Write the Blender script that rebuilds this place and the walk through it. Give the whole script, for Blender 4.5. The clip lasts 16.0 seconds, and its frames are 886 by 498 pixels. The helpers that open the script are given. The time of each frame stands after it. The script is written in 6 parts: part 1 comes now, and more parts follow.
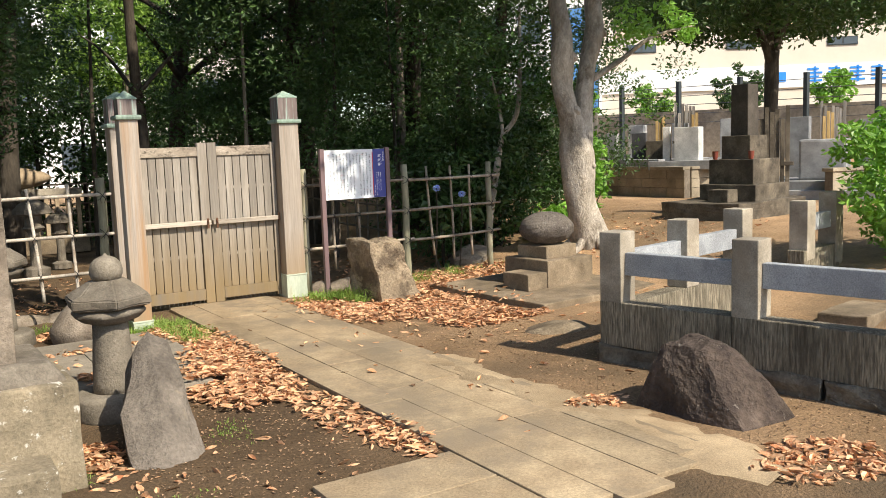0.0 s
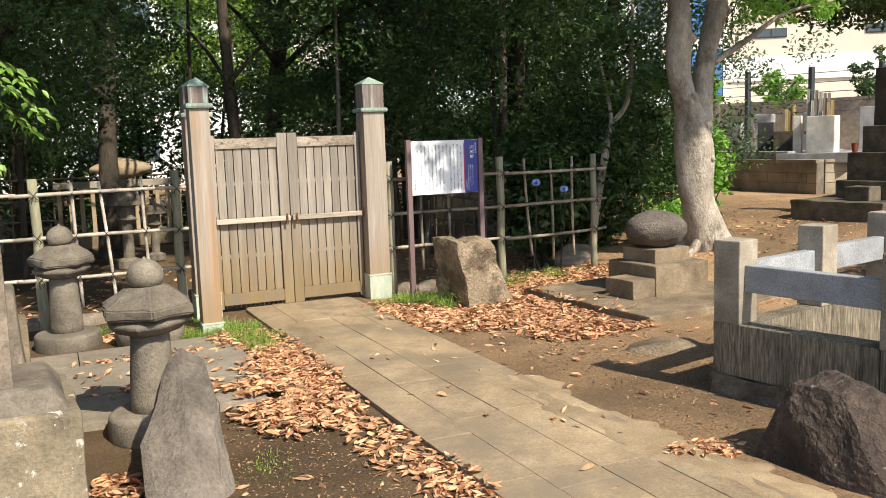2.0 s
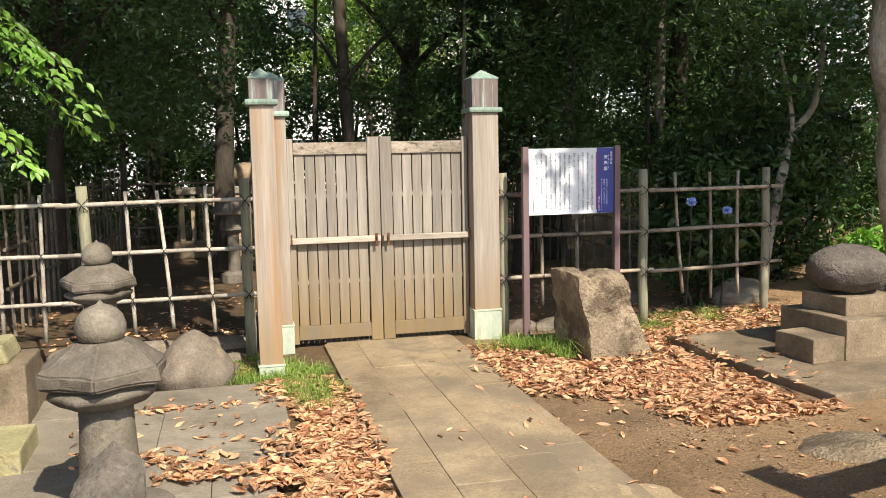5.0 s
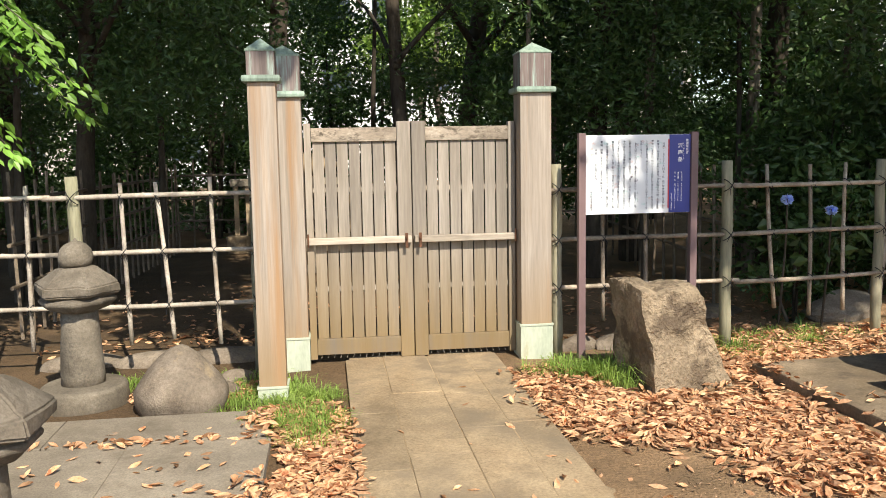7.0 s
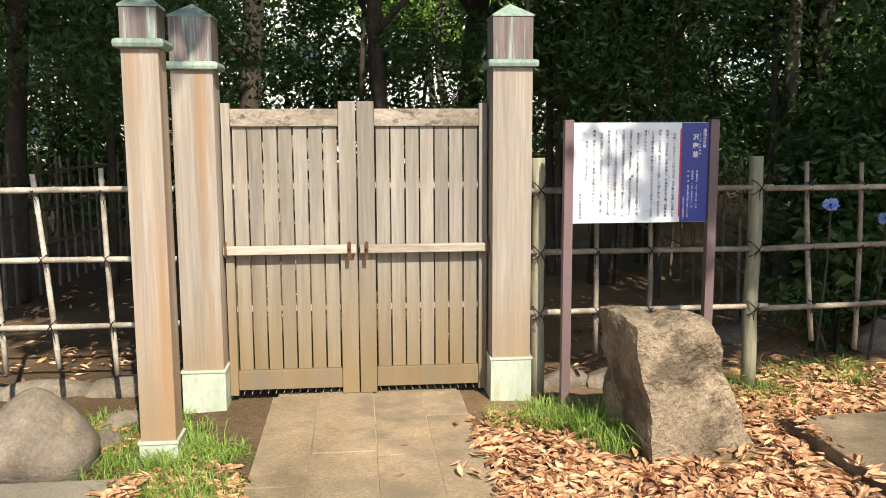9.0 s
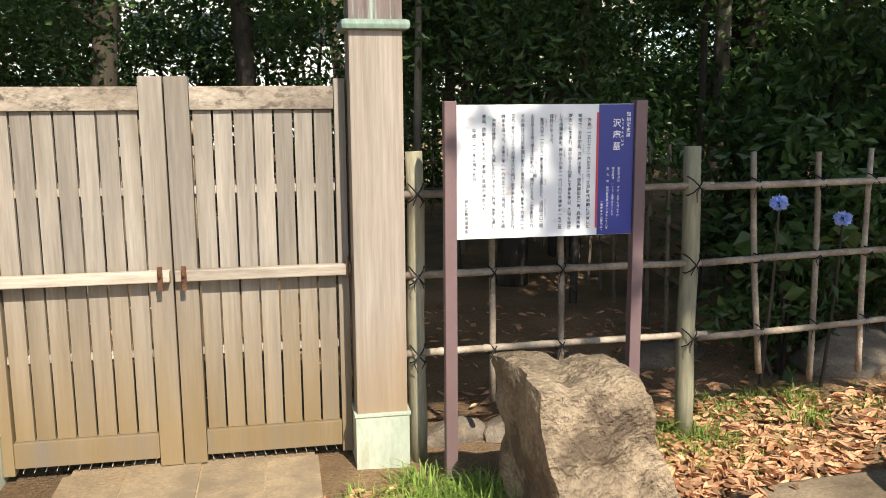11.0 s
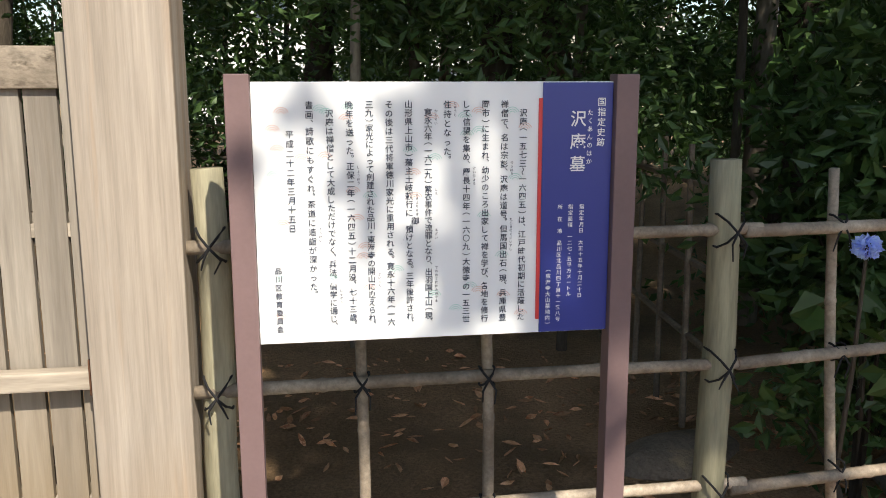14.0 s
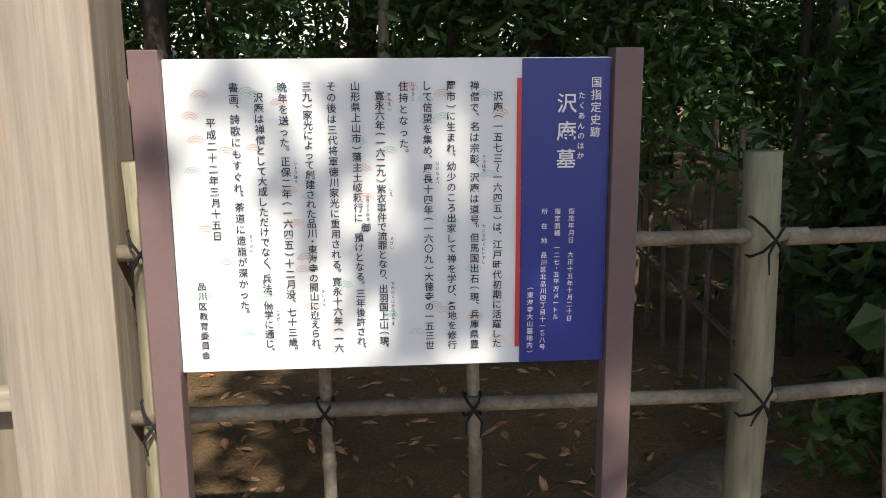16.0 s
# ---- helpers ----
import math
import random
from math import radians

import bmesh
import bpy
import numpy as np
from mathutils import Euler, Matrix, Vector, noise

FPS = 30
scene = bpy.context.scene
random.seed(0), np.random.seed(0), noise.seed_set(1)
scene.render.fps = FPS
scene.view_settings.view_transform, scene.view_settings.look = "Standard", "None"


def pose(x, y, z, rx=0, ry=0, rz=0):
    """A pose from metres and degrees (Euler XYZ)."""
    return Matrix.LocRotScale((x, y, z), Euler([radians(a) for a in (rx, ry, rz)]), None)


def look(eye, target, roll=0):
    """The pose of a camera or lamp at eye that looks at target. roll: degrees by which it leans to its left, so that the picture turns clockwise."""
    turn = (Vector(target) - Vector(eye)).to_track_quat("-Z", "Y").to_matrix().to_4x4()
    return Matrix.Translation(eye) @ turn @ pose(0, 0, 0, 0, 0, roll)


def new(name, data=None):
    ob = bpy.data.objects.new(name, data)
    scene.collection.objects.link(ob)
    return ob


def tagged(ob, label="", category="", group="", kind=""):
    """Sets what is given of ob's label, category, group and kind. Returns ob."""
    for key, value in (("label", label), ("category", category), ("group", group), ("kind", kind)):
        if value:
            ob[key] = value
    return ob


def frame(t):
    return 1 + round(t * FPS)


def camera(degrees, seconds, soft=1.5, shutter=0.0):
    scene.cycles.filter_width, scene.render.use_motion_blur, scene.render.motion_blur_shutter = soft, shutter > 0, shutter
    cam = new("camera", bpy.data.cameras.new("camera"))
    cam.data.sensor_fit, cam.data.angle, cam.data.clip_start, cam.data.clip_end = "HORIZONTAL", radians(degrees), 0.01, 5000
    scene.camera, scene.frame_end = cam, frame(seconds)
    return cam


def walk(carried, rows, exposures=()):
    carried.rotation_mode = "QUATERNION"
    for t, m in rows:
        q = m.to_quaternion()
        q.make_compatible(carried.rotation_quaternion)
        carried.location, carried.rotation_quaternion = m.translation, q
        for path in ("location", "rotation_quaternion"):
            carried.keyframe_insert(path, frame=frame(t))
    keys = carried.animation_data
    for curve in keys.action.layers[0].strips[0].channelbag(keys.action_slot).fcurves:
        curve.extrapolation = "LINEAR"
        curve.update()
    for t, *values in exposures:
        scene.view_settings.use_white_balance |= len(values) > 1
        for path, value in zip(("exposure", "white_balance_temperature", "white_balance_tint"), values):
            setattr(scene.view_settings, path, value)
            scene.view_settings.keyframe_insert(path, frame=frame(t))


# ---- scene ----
cam = camera(54.0, 16.0, soft=0.9)
PATH = [
    (0, (-2.982, -9.514, 1.658), (-1.919, -7.836, 1.426), -2.0),
    (0.5, (-2.908, -9.346, 1.643), (-1.892, -7.643, 1.381), -2.0),
    (1, (-2.777, -9.179, 1.658), (-1.813, -7.45, 1.376), -2.1),
    (1.5, (-2.523, -9.031, 1.648), (-1.639, -7.256, 1.384), -1.8),
    (2, (-2.35, -8.891, 1.661), (-1.519, -7.088, 1.415), -1.9),
    (2.5, (-2.2, -8.632, 1.66), (-1.396, -6.815, 1.425), -1.7),
    (3, (-2.012, -8.44, 1.656), (-1.259, -6.602, 1.421), -1.2),
    (3.5, (-1.773, -8.226, 1.659), (-1.107, -6.355, 1.423), -1.3),
    (4, (-1.606, -7.957, 1.653), (-0.996, -6.067, 1.419), -1.8),
    (4.5, (-1.478, -7.725, 1.654), (-0.911, -5.821, 1.429), -1.4),
    (5, (-1.259, -7.479, 1.647), (-0.79, -5.548, 1.428), -1.1),
    (5.2, (-1.164, -7.436, 1.64), (-0.733, -5.495, 1.425), -1.3),
    (7.3, (-0.549, -6.354, 1.597), (-0.293, -4.384, 1.365), -0.9),
    (7.5, (-0.499, -6.261, 1.618), (-0.234, -4.292, 1.387), -1.0),
    (7.8, (-0.414, -6.053, 1.634), (-0.158, -4.084, 1.391), -0.7),
    (8, (-0.294, -5.952, 1.634), (-0.076, -3.979, 1.388), -0.5),
    (8.2, (-0.212, -5.825, 1.633), (-0.024, -3.849, 1.387), -0.2),
    (10.3, (0.254, -4.44, 1.688), (0.529, -2.487, 1.357), -0.7),
    (10.5, (0.297, -4.345, 1.699), (0.608, -2.398, 1.368), -0.8),
    (11, (0.484, -4.017, 1.675), (0.847, -2.078, 1.345), -0.4),
    (11.5, (0.652, -3.718, 1.687), (1.03, -1.785, 1.341), -1.0),
    (12, (0.714, -3.405, 1.686), (1.18, -1.493, 1.329), -1.3),
    (12.5, (0.935, -3.142, 1.663), (1.365, -1.223, 1.3), -0.3),
    (13, (1.076, -2.841, 1.675), (1.45, -0.917, 1.273), -0.5),
    (13.5, (1.17, -2.547, 1.674), (1.524, -0.621, 1.272), -1.1),
    (14, (1.333, -2.302, 1.659), (1.632, -0.359, 1.291), -0.1),
    (14.5, (1.437, -2.149, 1.666), (1.646, -0.193, 1.303), -0.3),
    (15, (1.432, -2.106, 1.657), (1.641, -0.154, 1.275), -0.5),
    (15.5, (1.476, -2.052, 1.651), (1.689, -0.104, 1.25), 0.1),
    (16, (1.585, -1.985, 1.653), (1.73, -0.033, 1.243), -0.4),
]
walk(cam, [(t, look(eye, target, roll)) for t, eye, target, roll in PATH],
     exposures=((0, 0.47), (5, 0.50), (8.2, 0.52), (11, 0.52), (13.5, 0.50), (14.5, 0.32), (16, 0.21)))

# ---- light ----
SUN_AZ, SUN_EL = radians(164.4), radians(44)
sun_way = Vector((math.sin(SUN_AZ) * math.cos(SUN_EL), math.cos(SUN_AZ) * math.cos(SUN_EL), math.sin(SUN_EL)))
world = bpy.data.worlds.new("world")
scene.world = world
world.use_nodes = True
sky = world.node_tree.nodes.new("ShaderNodeTexSky")
sky.sky_type, sky.sun_disc, sky.sun_elevation, sky.sun_rotation = "NISHITA", False, SUN_EL, SUN_AZ
world.node_tree.links.new(sky.outputs[0], world.node_tree.nodes["Background"].inputs[0])
world.node_tree.nodes["Background"].inputs[1].default_value = 0.14
sun = new("sun", bpy.data.lights.new("sun", "SUN"))
sun.data.energy, sun.data.angle, sun.data.color = 4.9, radians(0.53), (1.0, 0.91, 0.76)
sun.matrix_world = look(sun_way * 30, (0, 0, 0))


# ---- materials ----
def rgb(c):
    return (c[0], c[1], c[2], 1.0)


def surface(name, a, b, scale=6.0, rough=0.85, bump=0.3, fine=60.0, stretch=(1, 1, 1), spots=None, spot_scale=3.0,
            spot_edge=(0.58, 0.68), metal=0.0, vary=0.0, island=0.0, bump_size=0.01, coords="Object", spec=0.3, through_light=None, low=None, stain=0.42, grit=0.24):
    """Two-scale noise colour between a and b, a third colour in spots, and fine relief."""
    m = bpy.data.materials.new(name)
    m.use_nodes = True
    nt = m.node_tree
    n, link = nt.nodes, nt.links.new
    p = n["Principled BSDF"]
    tc = n.new("ShaderNodeTexCoord")
    mp = n.new("ShaderNodeMapping")
    mp.inputs["Scale"].default_value = stretch
    info = n.new("ShaderNodeObjectInfo")
    if coords == "World":
        geo = n.new("ShaderNodeNewGeometry")
        link(geo.outputs["Position"], mp.inputs["Vector"])
    else:
        link(tc.outputs[coords], mp.inputs["Vector"])
        sh = n.new("ShaderNodeMath")
        sh.operation = "MULTIPLY"
        sh.inputs[1].default_value = 37.0
        link(info.outputs["Random"], sh.inputs[0])
        link(sh.outputs[0], mp.inputs["Location"])

    def noise_node(s, d=4.0, r=0.6):
        t = n.new("ShaderNodeTexNoise")
        t.inputs["Scale"].default_value, t.inputs["Detail"].default_value, t.inputs["Roughness"].default_value = s, d, r
        link(mp.outputs[0], t.inputs["Vector"])
        return t

    def mix(fac, c1, c2, kind="MIX"):
        x = n.new("ShaderNodeMix")
        x.data_type, x.blend_type = "RGBA", kind
        for v, i in ((fac, 0), (c1, 6), (c2, 7)):
            if isinstance(v, (int, float)):
                x.inputs[i].default_value = v
            elif isinstance(v, (tuple, list)):
                x.inputs[i].default_value = rgb(v)
            else:
                link(v, x.inputs[i])
        return x.outputs[2]

    def ramp(src, lo, hi):
        r = n.new("ShaderNodeMapRange")
        r.inputs["From Min"].default_value, r.inputs["From Max"].default_value = lo, hi
        link(src, r.inputs["Value"])
        return r.outputs[0]

    big, small = noise_node(scale), noise_node(fine, 3.0, 0.7)
    col = mix(ramp(big.outputs[0], 0.35, 0.65), a, b)
    k = mix(ramp(small.outputs[0], 0.3, 0.7), (1 - grit,) * 3, (1 + grit,) * 3)
    col = mix(1.0, col, k, "MULTIPLY")
    if stain:
        st = noise_node(scale * 0.37, 5.0, 0.65)
        col = mix(1.0, col, mix(ramp(st.outputs[0], 0.33, 0.67), (1 - stain,) * 3, (1 + stain * 0.6,) * 3), "MULTIPLY")
    if low is not None:
        xyz = n.new("ShaderNodeSeparateXYZ")
        link(tc.outputs["Object"], xyz.inputs[0])
        wob = noise_node(2.2, 4.0, 0.6)
        ad2 = n.new("ShaderNodeMath")
        ad2.operation = "MULTIPLY_ADD"
        ad2.inputs[1].default_value = 0.7
        link(wob.outputs[0], ad2.inputs[0])
        link(xyz.outputs[2], ad2.inputs[2])
        part_way = n.new("ShaderNodeMath")
        part_way.operation = "MULTIPLY"
        part_way.inputs[1].default_value = 0.88
        link(ramp(ad2.outputs[0], low[2] + 0.35, low[1] + 0.35), part_way.inputs[0])
        col = mix(part_way.outputs[0], col, low[0])
    if spots is not None:
        sp = noise_node(spot_scale, 6.0, 0.7)
        col = mix(ramp(sp.outputs[0], *spot_edge), col, spots)
    if vary or island:
        if island:
            g2 = n.new("ShaderNodeNewGeometry")
            src, amt = g2.outputs["Random Per Island"], island
        else:
            src, amt = info.outputs["Random"], vary
        hs = n.new("ShaderNodeHueSaturation")
        r = n.new("ShaderNodeMapRange")
        r.inputs["To Min"].default_value, r.inputs["To Max"].default_value = 1 - amt, 1 + amt
        link(src, r.inputs["Value"])
        link(r.outputs[0], hs.inputs["Value"])
        link(col, hs.inputs["Color"])
        col = hs.outputs[0]
    link(col, p.inputs["Base Color"])
    p.inputs["Roughness"].default_value, p.inputs["Metallic"].default_value = rough, metal
    p.inputs["Specular IOR Level"].default_value = spec
    if bump:
        bp = n.new("ShaderNodeBump")
        bp.inputs["Strength"].default_value, bp.inputs["Distance"].default_value = bump, bump_size
        ad = n.new("ShaderNodeMath")
        link(big.outputs[0], ad.inputs[0])
        link(small.outputs[0], ad.inputs[1])
        link(ad.outputs[0], bp.inputs["Height"])
        link(bp.outputs[0], p.inputs["Normal"])
    if through_light is not None:
        tr = n.new("ShaderNodeBsdfTranslucent")
        tr.inputs[0].default_value = rgb(through_light)
        ms = n.new("ShaderNodeAddShader")
        link(p.outputs[0], ms.inputs[0])
        link(tr.outputs[0], ms.inputs[1])
        link(ms.outputs[0], n["Material Output"].inputs[0])
    return m


def plain(name, c, rough=0.6, metal=0.0, emit=0.0):
    m = bpy.data.materials.new(name)
    m.use_nodes = True
    p = m.node_tree.nodes["Principled BSDF"]
    p.inputs["Base Color"].default_value, p.inputs["Roughness"].default_value, p.inputs["Metallic"].default_value = rgb(c), rough, metal
    return m


M_SOIL = surface("soil", (0.18, 0.115, 0.062), (0.275, 0.18, 0.102), 0.9, 0.95, 1.0, 55, spots=(0.098, 0.07, 0.042), spot_scale=0.5, spot_edge=(0.48, 0.68), coords="World", bump_size=0.02, grit=0.35)


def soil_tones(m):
    """Darker earth by the old graves, paler earth towards the rise, mixed by x position."""
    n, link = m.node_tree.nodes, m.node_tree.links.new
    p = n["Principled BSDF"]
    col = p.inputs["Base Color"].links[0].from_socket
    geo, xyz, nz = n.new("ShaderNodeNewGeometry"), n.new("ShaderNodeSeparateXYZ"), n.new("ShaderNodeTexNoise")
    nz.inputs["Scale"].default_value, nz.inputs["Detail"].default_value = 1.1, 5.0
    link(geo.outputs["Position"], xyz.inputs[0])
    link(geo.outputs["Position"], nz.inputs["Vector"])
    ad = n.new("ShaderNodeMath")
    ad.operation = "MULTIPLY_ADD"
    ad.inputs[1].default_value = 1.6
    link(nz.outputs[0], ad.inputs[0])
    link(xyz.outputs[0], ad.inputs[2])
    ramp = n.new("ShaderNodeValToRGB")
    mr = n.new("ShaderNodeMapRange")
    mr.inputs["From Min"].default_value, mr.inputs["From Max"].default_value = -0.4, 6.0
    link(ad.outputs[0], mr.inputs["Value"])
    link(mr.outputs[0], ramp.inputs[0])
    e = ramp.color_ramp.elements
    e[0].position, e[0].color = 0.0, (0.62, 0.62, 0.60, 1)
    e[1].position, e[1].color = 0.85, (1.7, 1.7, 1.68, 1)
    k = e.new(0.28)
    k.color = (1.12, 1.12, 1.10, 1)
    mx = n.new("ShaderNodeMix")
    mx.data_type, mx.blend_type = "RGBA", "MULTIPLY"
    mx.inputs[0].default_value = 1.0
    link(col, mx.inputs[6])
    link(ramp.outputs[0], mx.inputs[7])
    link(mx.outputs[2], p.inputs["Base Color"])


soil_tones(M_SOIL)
M_SLAB = surface("path stone", (0.33, 0.245, 0.15), (0.42, 0.325, 0.205), 2.2, 0.9, 0.6, 60, spots=(0.235, 0.185, 0.125), spot_scale=1.2, spot_edge=(0.46, 0.62), coords="World", vary=0.09, bump_size=0.01)
M_GREYSLAB = surface("grey paving stone", (0.265, 0.225, 0.172), (0.335, 0.29, 0.225), 2.2, 0.92, 0.5, 90, spots=(0.16, 0.135, 0.10), spot_scale=1.6, spot_edge=(0.5, 0.7), coords="World", vary=0.08, bump_size=0.008)
M_WOOD = surface("weathered gate wood", (0.255, 0.222, 0.185), (0.35, 0.312, 0.265), 10.0, 0.88, 0.4, 60, (1, 1, 0.06), spots=(0.20, 0.168, 0.132), spot_scale=4.0, spot_edge=(0.50, 0.70), vary=0.10, bump_size=0.004, grit=0.16, stain=0.35, low=((0.235, 0.165, 0.078), 0.15, 1.05))
M_POSTWOOD = surface("weathered post wood", (0.31, 0.262, 0.215), (0.45, 0.39, 0.33), 10.0, 0.85, 0.4, 70, (1, 1, 0.035), spots=(0.36, 0.225, 0.125), spot_scale=3.2, spot_edge=(0.53, 0.66), bump_size=0.005, grit=0.16, stain=0.3, low=((0.31, 0.215, 0.12), 0.1, 0.8))
M_RAILWOOD = surface("lichen-spotted top rail", (0.33, 0.275, 0.215), (0.43, 0.37, 0.30), 7.0, 0.85, 0.4, 60, (0.5, 1, 1), spots=(0.12, 0.098, 0.075), spot_scale=26.0, spot_edge=(0.50, 0.64), bump_size=0.004)
M_COPPER = surface("green copper", (0.21, 0.29, 0.235), (0.29, 0.375, 0.31), 8.0, 0.65, 0.15, 50, (1, 1, 0.2), spots=(0.36, 0.44, 0.35), spot_scale=5.0, bump_size=0.003)
M_SLEEVE = surface("pale copper sleeve", (0.43, 0.48, 0.38), (0.54, 0.58, 0.46), 6.0, 0.65, 0.12, 50, (1, 1, 0.3), spots=(0.40, 0.38, 0.25), spot_scale=6.0, bump_size=0.003, grit=0.1, stain=0.2)
M_CAP = surface("streaked copper cap", (0.165, 0.125, 0.115), (0.24, 0.195, 0.18), 9.0, 0.55, 0.12, 50, (1, 1, 0.06), spots=(0.34, 0.43, 0.38), spot_scale=22.0, spot_edge=(0.53, 0.66), metal=0.1, bump_size=0.003)
M_BAMBOO = surface("bleached bamboo", (0.42, 0.36, 0.29), (0.55, 0.49, 0.41), 9.0, 0.6, 0.2, 70, spots=(0.27, 0.21, 0.16), spot_scale=7.0, spot_edge=(0.55, 0.7), vary=0.12, bump_size=0.003)
# Darker and browner than the bleached bamboo of the left fence.
M_TANBAMBOO = surface("brown-tan bamboo", (0.27, 0.215, 0.16), (0.40, 0.335, 0.26), 9.0, 0.6, 0.25, 70, (1, 1, 1), spots=(0.17, 0.13, 0.095), spot_scale=6.0, spot_edge=(0.52, 0.68), vary=0.2, bump_size=0.004)
M_DARKBAMBOO = surface("dark bamboo", (0.16, 0.125, 0.09), (0.24, 0.19, 0.14), 9.0, 0.6, 0.2, 70, vary=0.15, bump_size=0.003)
M_LOG = surface("greenish fence post wood", (0.25, 0.24, 0.155), (0.33, 0.30, 0.21), 6.0, 0.8, 0.35, 50, (1, 1, 0.12), spots=(0.16, 0.14, 0.09), spot_scale=9.0, spot_edge=(0.6, 0.7), bump_size=0.004)
M_TIE = plain("black twine", (0.012, 0.012, 0.014), 0.9)
M_STONE = surface("brown-grey lantern stone", (0.205, 0.155, 0.10), (0.295, 0.23, 0.155), 6.0, 0.95, 0.6, 60, spots=(0.13, 0.10, 0.068), spot_scale=3.0, spot_edge=(0.5, 0.68), bump_size=0.01)
M_TOWER = surface("grey-brown tower stone", (0.175, 0.15, 0.115), (0.26, 0.225, 0.175), 6.0, 0.95, 0.6, 60, spots=(0.115, 0.097, 0.072), spot_scale=3.0, spot_edge=(0.5, 0.68), bump_size=0.01)
M_DARKSTONE = surface("dark cap stone", (0.155, 0.13, 0.10), (0.22, 0.19, 0.15), 6.0, 0.95, 0.5, 70, spots=(0.105, 0.088, 0.066), spot_scale=4.0, spot_edge=(0.5, 0.7), bump_size=0.008)
M_BASALT = surface("dark red-brown rock", (0.058, 0.043, 0.036), (0.115, 0.086, 0.068), 6.0, 0.95, 1.0, 34, spots=(0.25, 0.22, 0.185), spot_scale=16.0, spot_edge=(0.62, 0.70), bump_size=0.035)
M_ROCK = surface("tan boulder", (0.235, 0.18, 0.12), (0.35, 0.275, 0.185), 5.0, 0.95, 1.0, 40, spots=(0.135, 0.10, 0.068), spot_scale=3.0, spot_edge=(0.50, 0.60), bump_size=0.03)
M_GREYROCK = surface("grey standing stone", (0.175, 0.14, 0.105), (0.265, 0.22, 0.17), 5.0, 0.92, 0.7, 55, spots=(0.32, 0.25, 0.155), spot_scale=3.5, spot_edge=(0.58, 0.70), bump_size=0.015)
M_SLATE = surface("grey slab stone", (0.125, 0.105, 0.085), (0.20, 0.17, 0.138), 5.0, 0.92, 0.8, 50, spots=(0.30, 0.235, 0.15), spot_scale=3.0, spot_edge=(0.62, 0.72), bump_size=0.02)
M_MONU = surface("lichen-stained monument stone", (0.20, 0.165, 0.112), (0.30, 0.245, 0.165), 4.0, 0.95, 0.6, 50, spots=(0.52, 0.49, 0.42), spot_scale=14.0, spot_edge=(0.60, 0.64), bump_size=0.012)
M_MOSSY = surface("mossy stone", (0.30, 0.27, 0.14), (0.38, 0.34, 0.19), 5.0, 0.95, 0.5, 60, spots=(0.22, 0.20, 0.15), spot_scale=5.0, bump_size=0.01)
M_CURB = surface("streaked curb stone", (0.13, 0.112, 0.08), (0.40, 0.345, 0.25), 34.0, 0.95, 1.0, 60, (2.2, 2.2, 0.22), spots=(0.075, 0.064, 0.045), spot_scale=1.6, spot_edge=(0.46, 0.70), bump_size=0.014, coords="World", grit=0.3, stain=0.18)
M_GRANITE = surface("pale granite pillar", (0.31, 0.268, 0.205), (0.42, 0.37, 0.295), 5.0, 0.9, 0.4, 90, spots=(0.25, 0.205, 0.15), spot_scale=3.0, spot_edge=(0.52, 0.72), bump_size=0.005)
M_RAILSTONE = surface("blue-grey granite rail", (0.30, 0.315, 0.33), (0.37, 0.385, 0.40), 6.0, 0.7, 0.15, 130, spots=(0.20, 0.205, 0.21), spot_scale=70.0, spot_edge=(0.58, 0.66), bump_size=0.003, grit=0.35, stain=0.25)
M_BLOCK = surface("concrete block", (0.28, 0.235, 0.165), (0.36, 0.305, 0.225), 3.0, 0.95, 0.3, 60, spots=(0.20, 0.165, 0.12), spot_scale=2.0, coords="World", vary=0.12)
M_BLACKGRANITE = surface("dark polished granite", (0.055, 0.055, 0.058), (0.085, 0.085, 0.09), 4.0, 0.35, 0.05, 150)
M_GREYGRANITE = surface("grey granite", (0.25, 0.25, 0.25), (0.33, 0.33, 0.33), 4.0, 0.6, 0.1, 150, vary=0.25)
M_WHITESTONE = surface("white stone", (0.60, 0.585, 0.55), (0.70, 0.68, 0.64), 4.0, 0.7, 0.1, 100)
M_DARKMONU = surface("weathered dark gravestone", (0.10, 0.082, 0.06), (0.18, 0.15, 0.11), 4.0, 0.9, 0.4, 60, spots=(0.06, 0.05, 0.038), spot_scale=2.5, spot_edge=(0.48, 0.62))
M_SOTOBA = surface("grave board wood", (0.30, 0.27, 0.24), (0.42, 0.38, 0.33), 5.0, 0.85, 0.2, 40, (1, 1, 0.1), vary=0.3)
M_SOTOBA_NEW = surface("new grave board wood", (0.55, 0.36, 0.14), (0.62, 0.42, 0.18), 5.0, 0.8, 0.2, 40, (1, 1, 0.1), vary=0.15)
M_BARK = surface("smooth grey-tan bark", (0.30, 0.26, 0.205), (0.47, 0.415, 0.345), 5.0, 0.92, 0.8, 30, (1, 1, 0.6), spots=(0.17, 0.14, 0.105), spot_scale=4.0, spot_edge=(0.54, 0.68), bump_size=0.025)
M_DARKBARK = surface("dark bark", (0.055, 0.045, 0.034), (0.095, 0.078, 0.06), 5.0, 0.95, 0.6, 30, (1, 1, 0.3), bump_size=0.02)
M_LEAF = surface("dark broad leaves", (0.028, 0.055, 0.016), (0.055, 0.100, 0.027), 2.0, 0.45, 0.0, 5, island=0.4, spec=0.35, stain=0.0, through_light=(0.018, 0.042, 0.006))
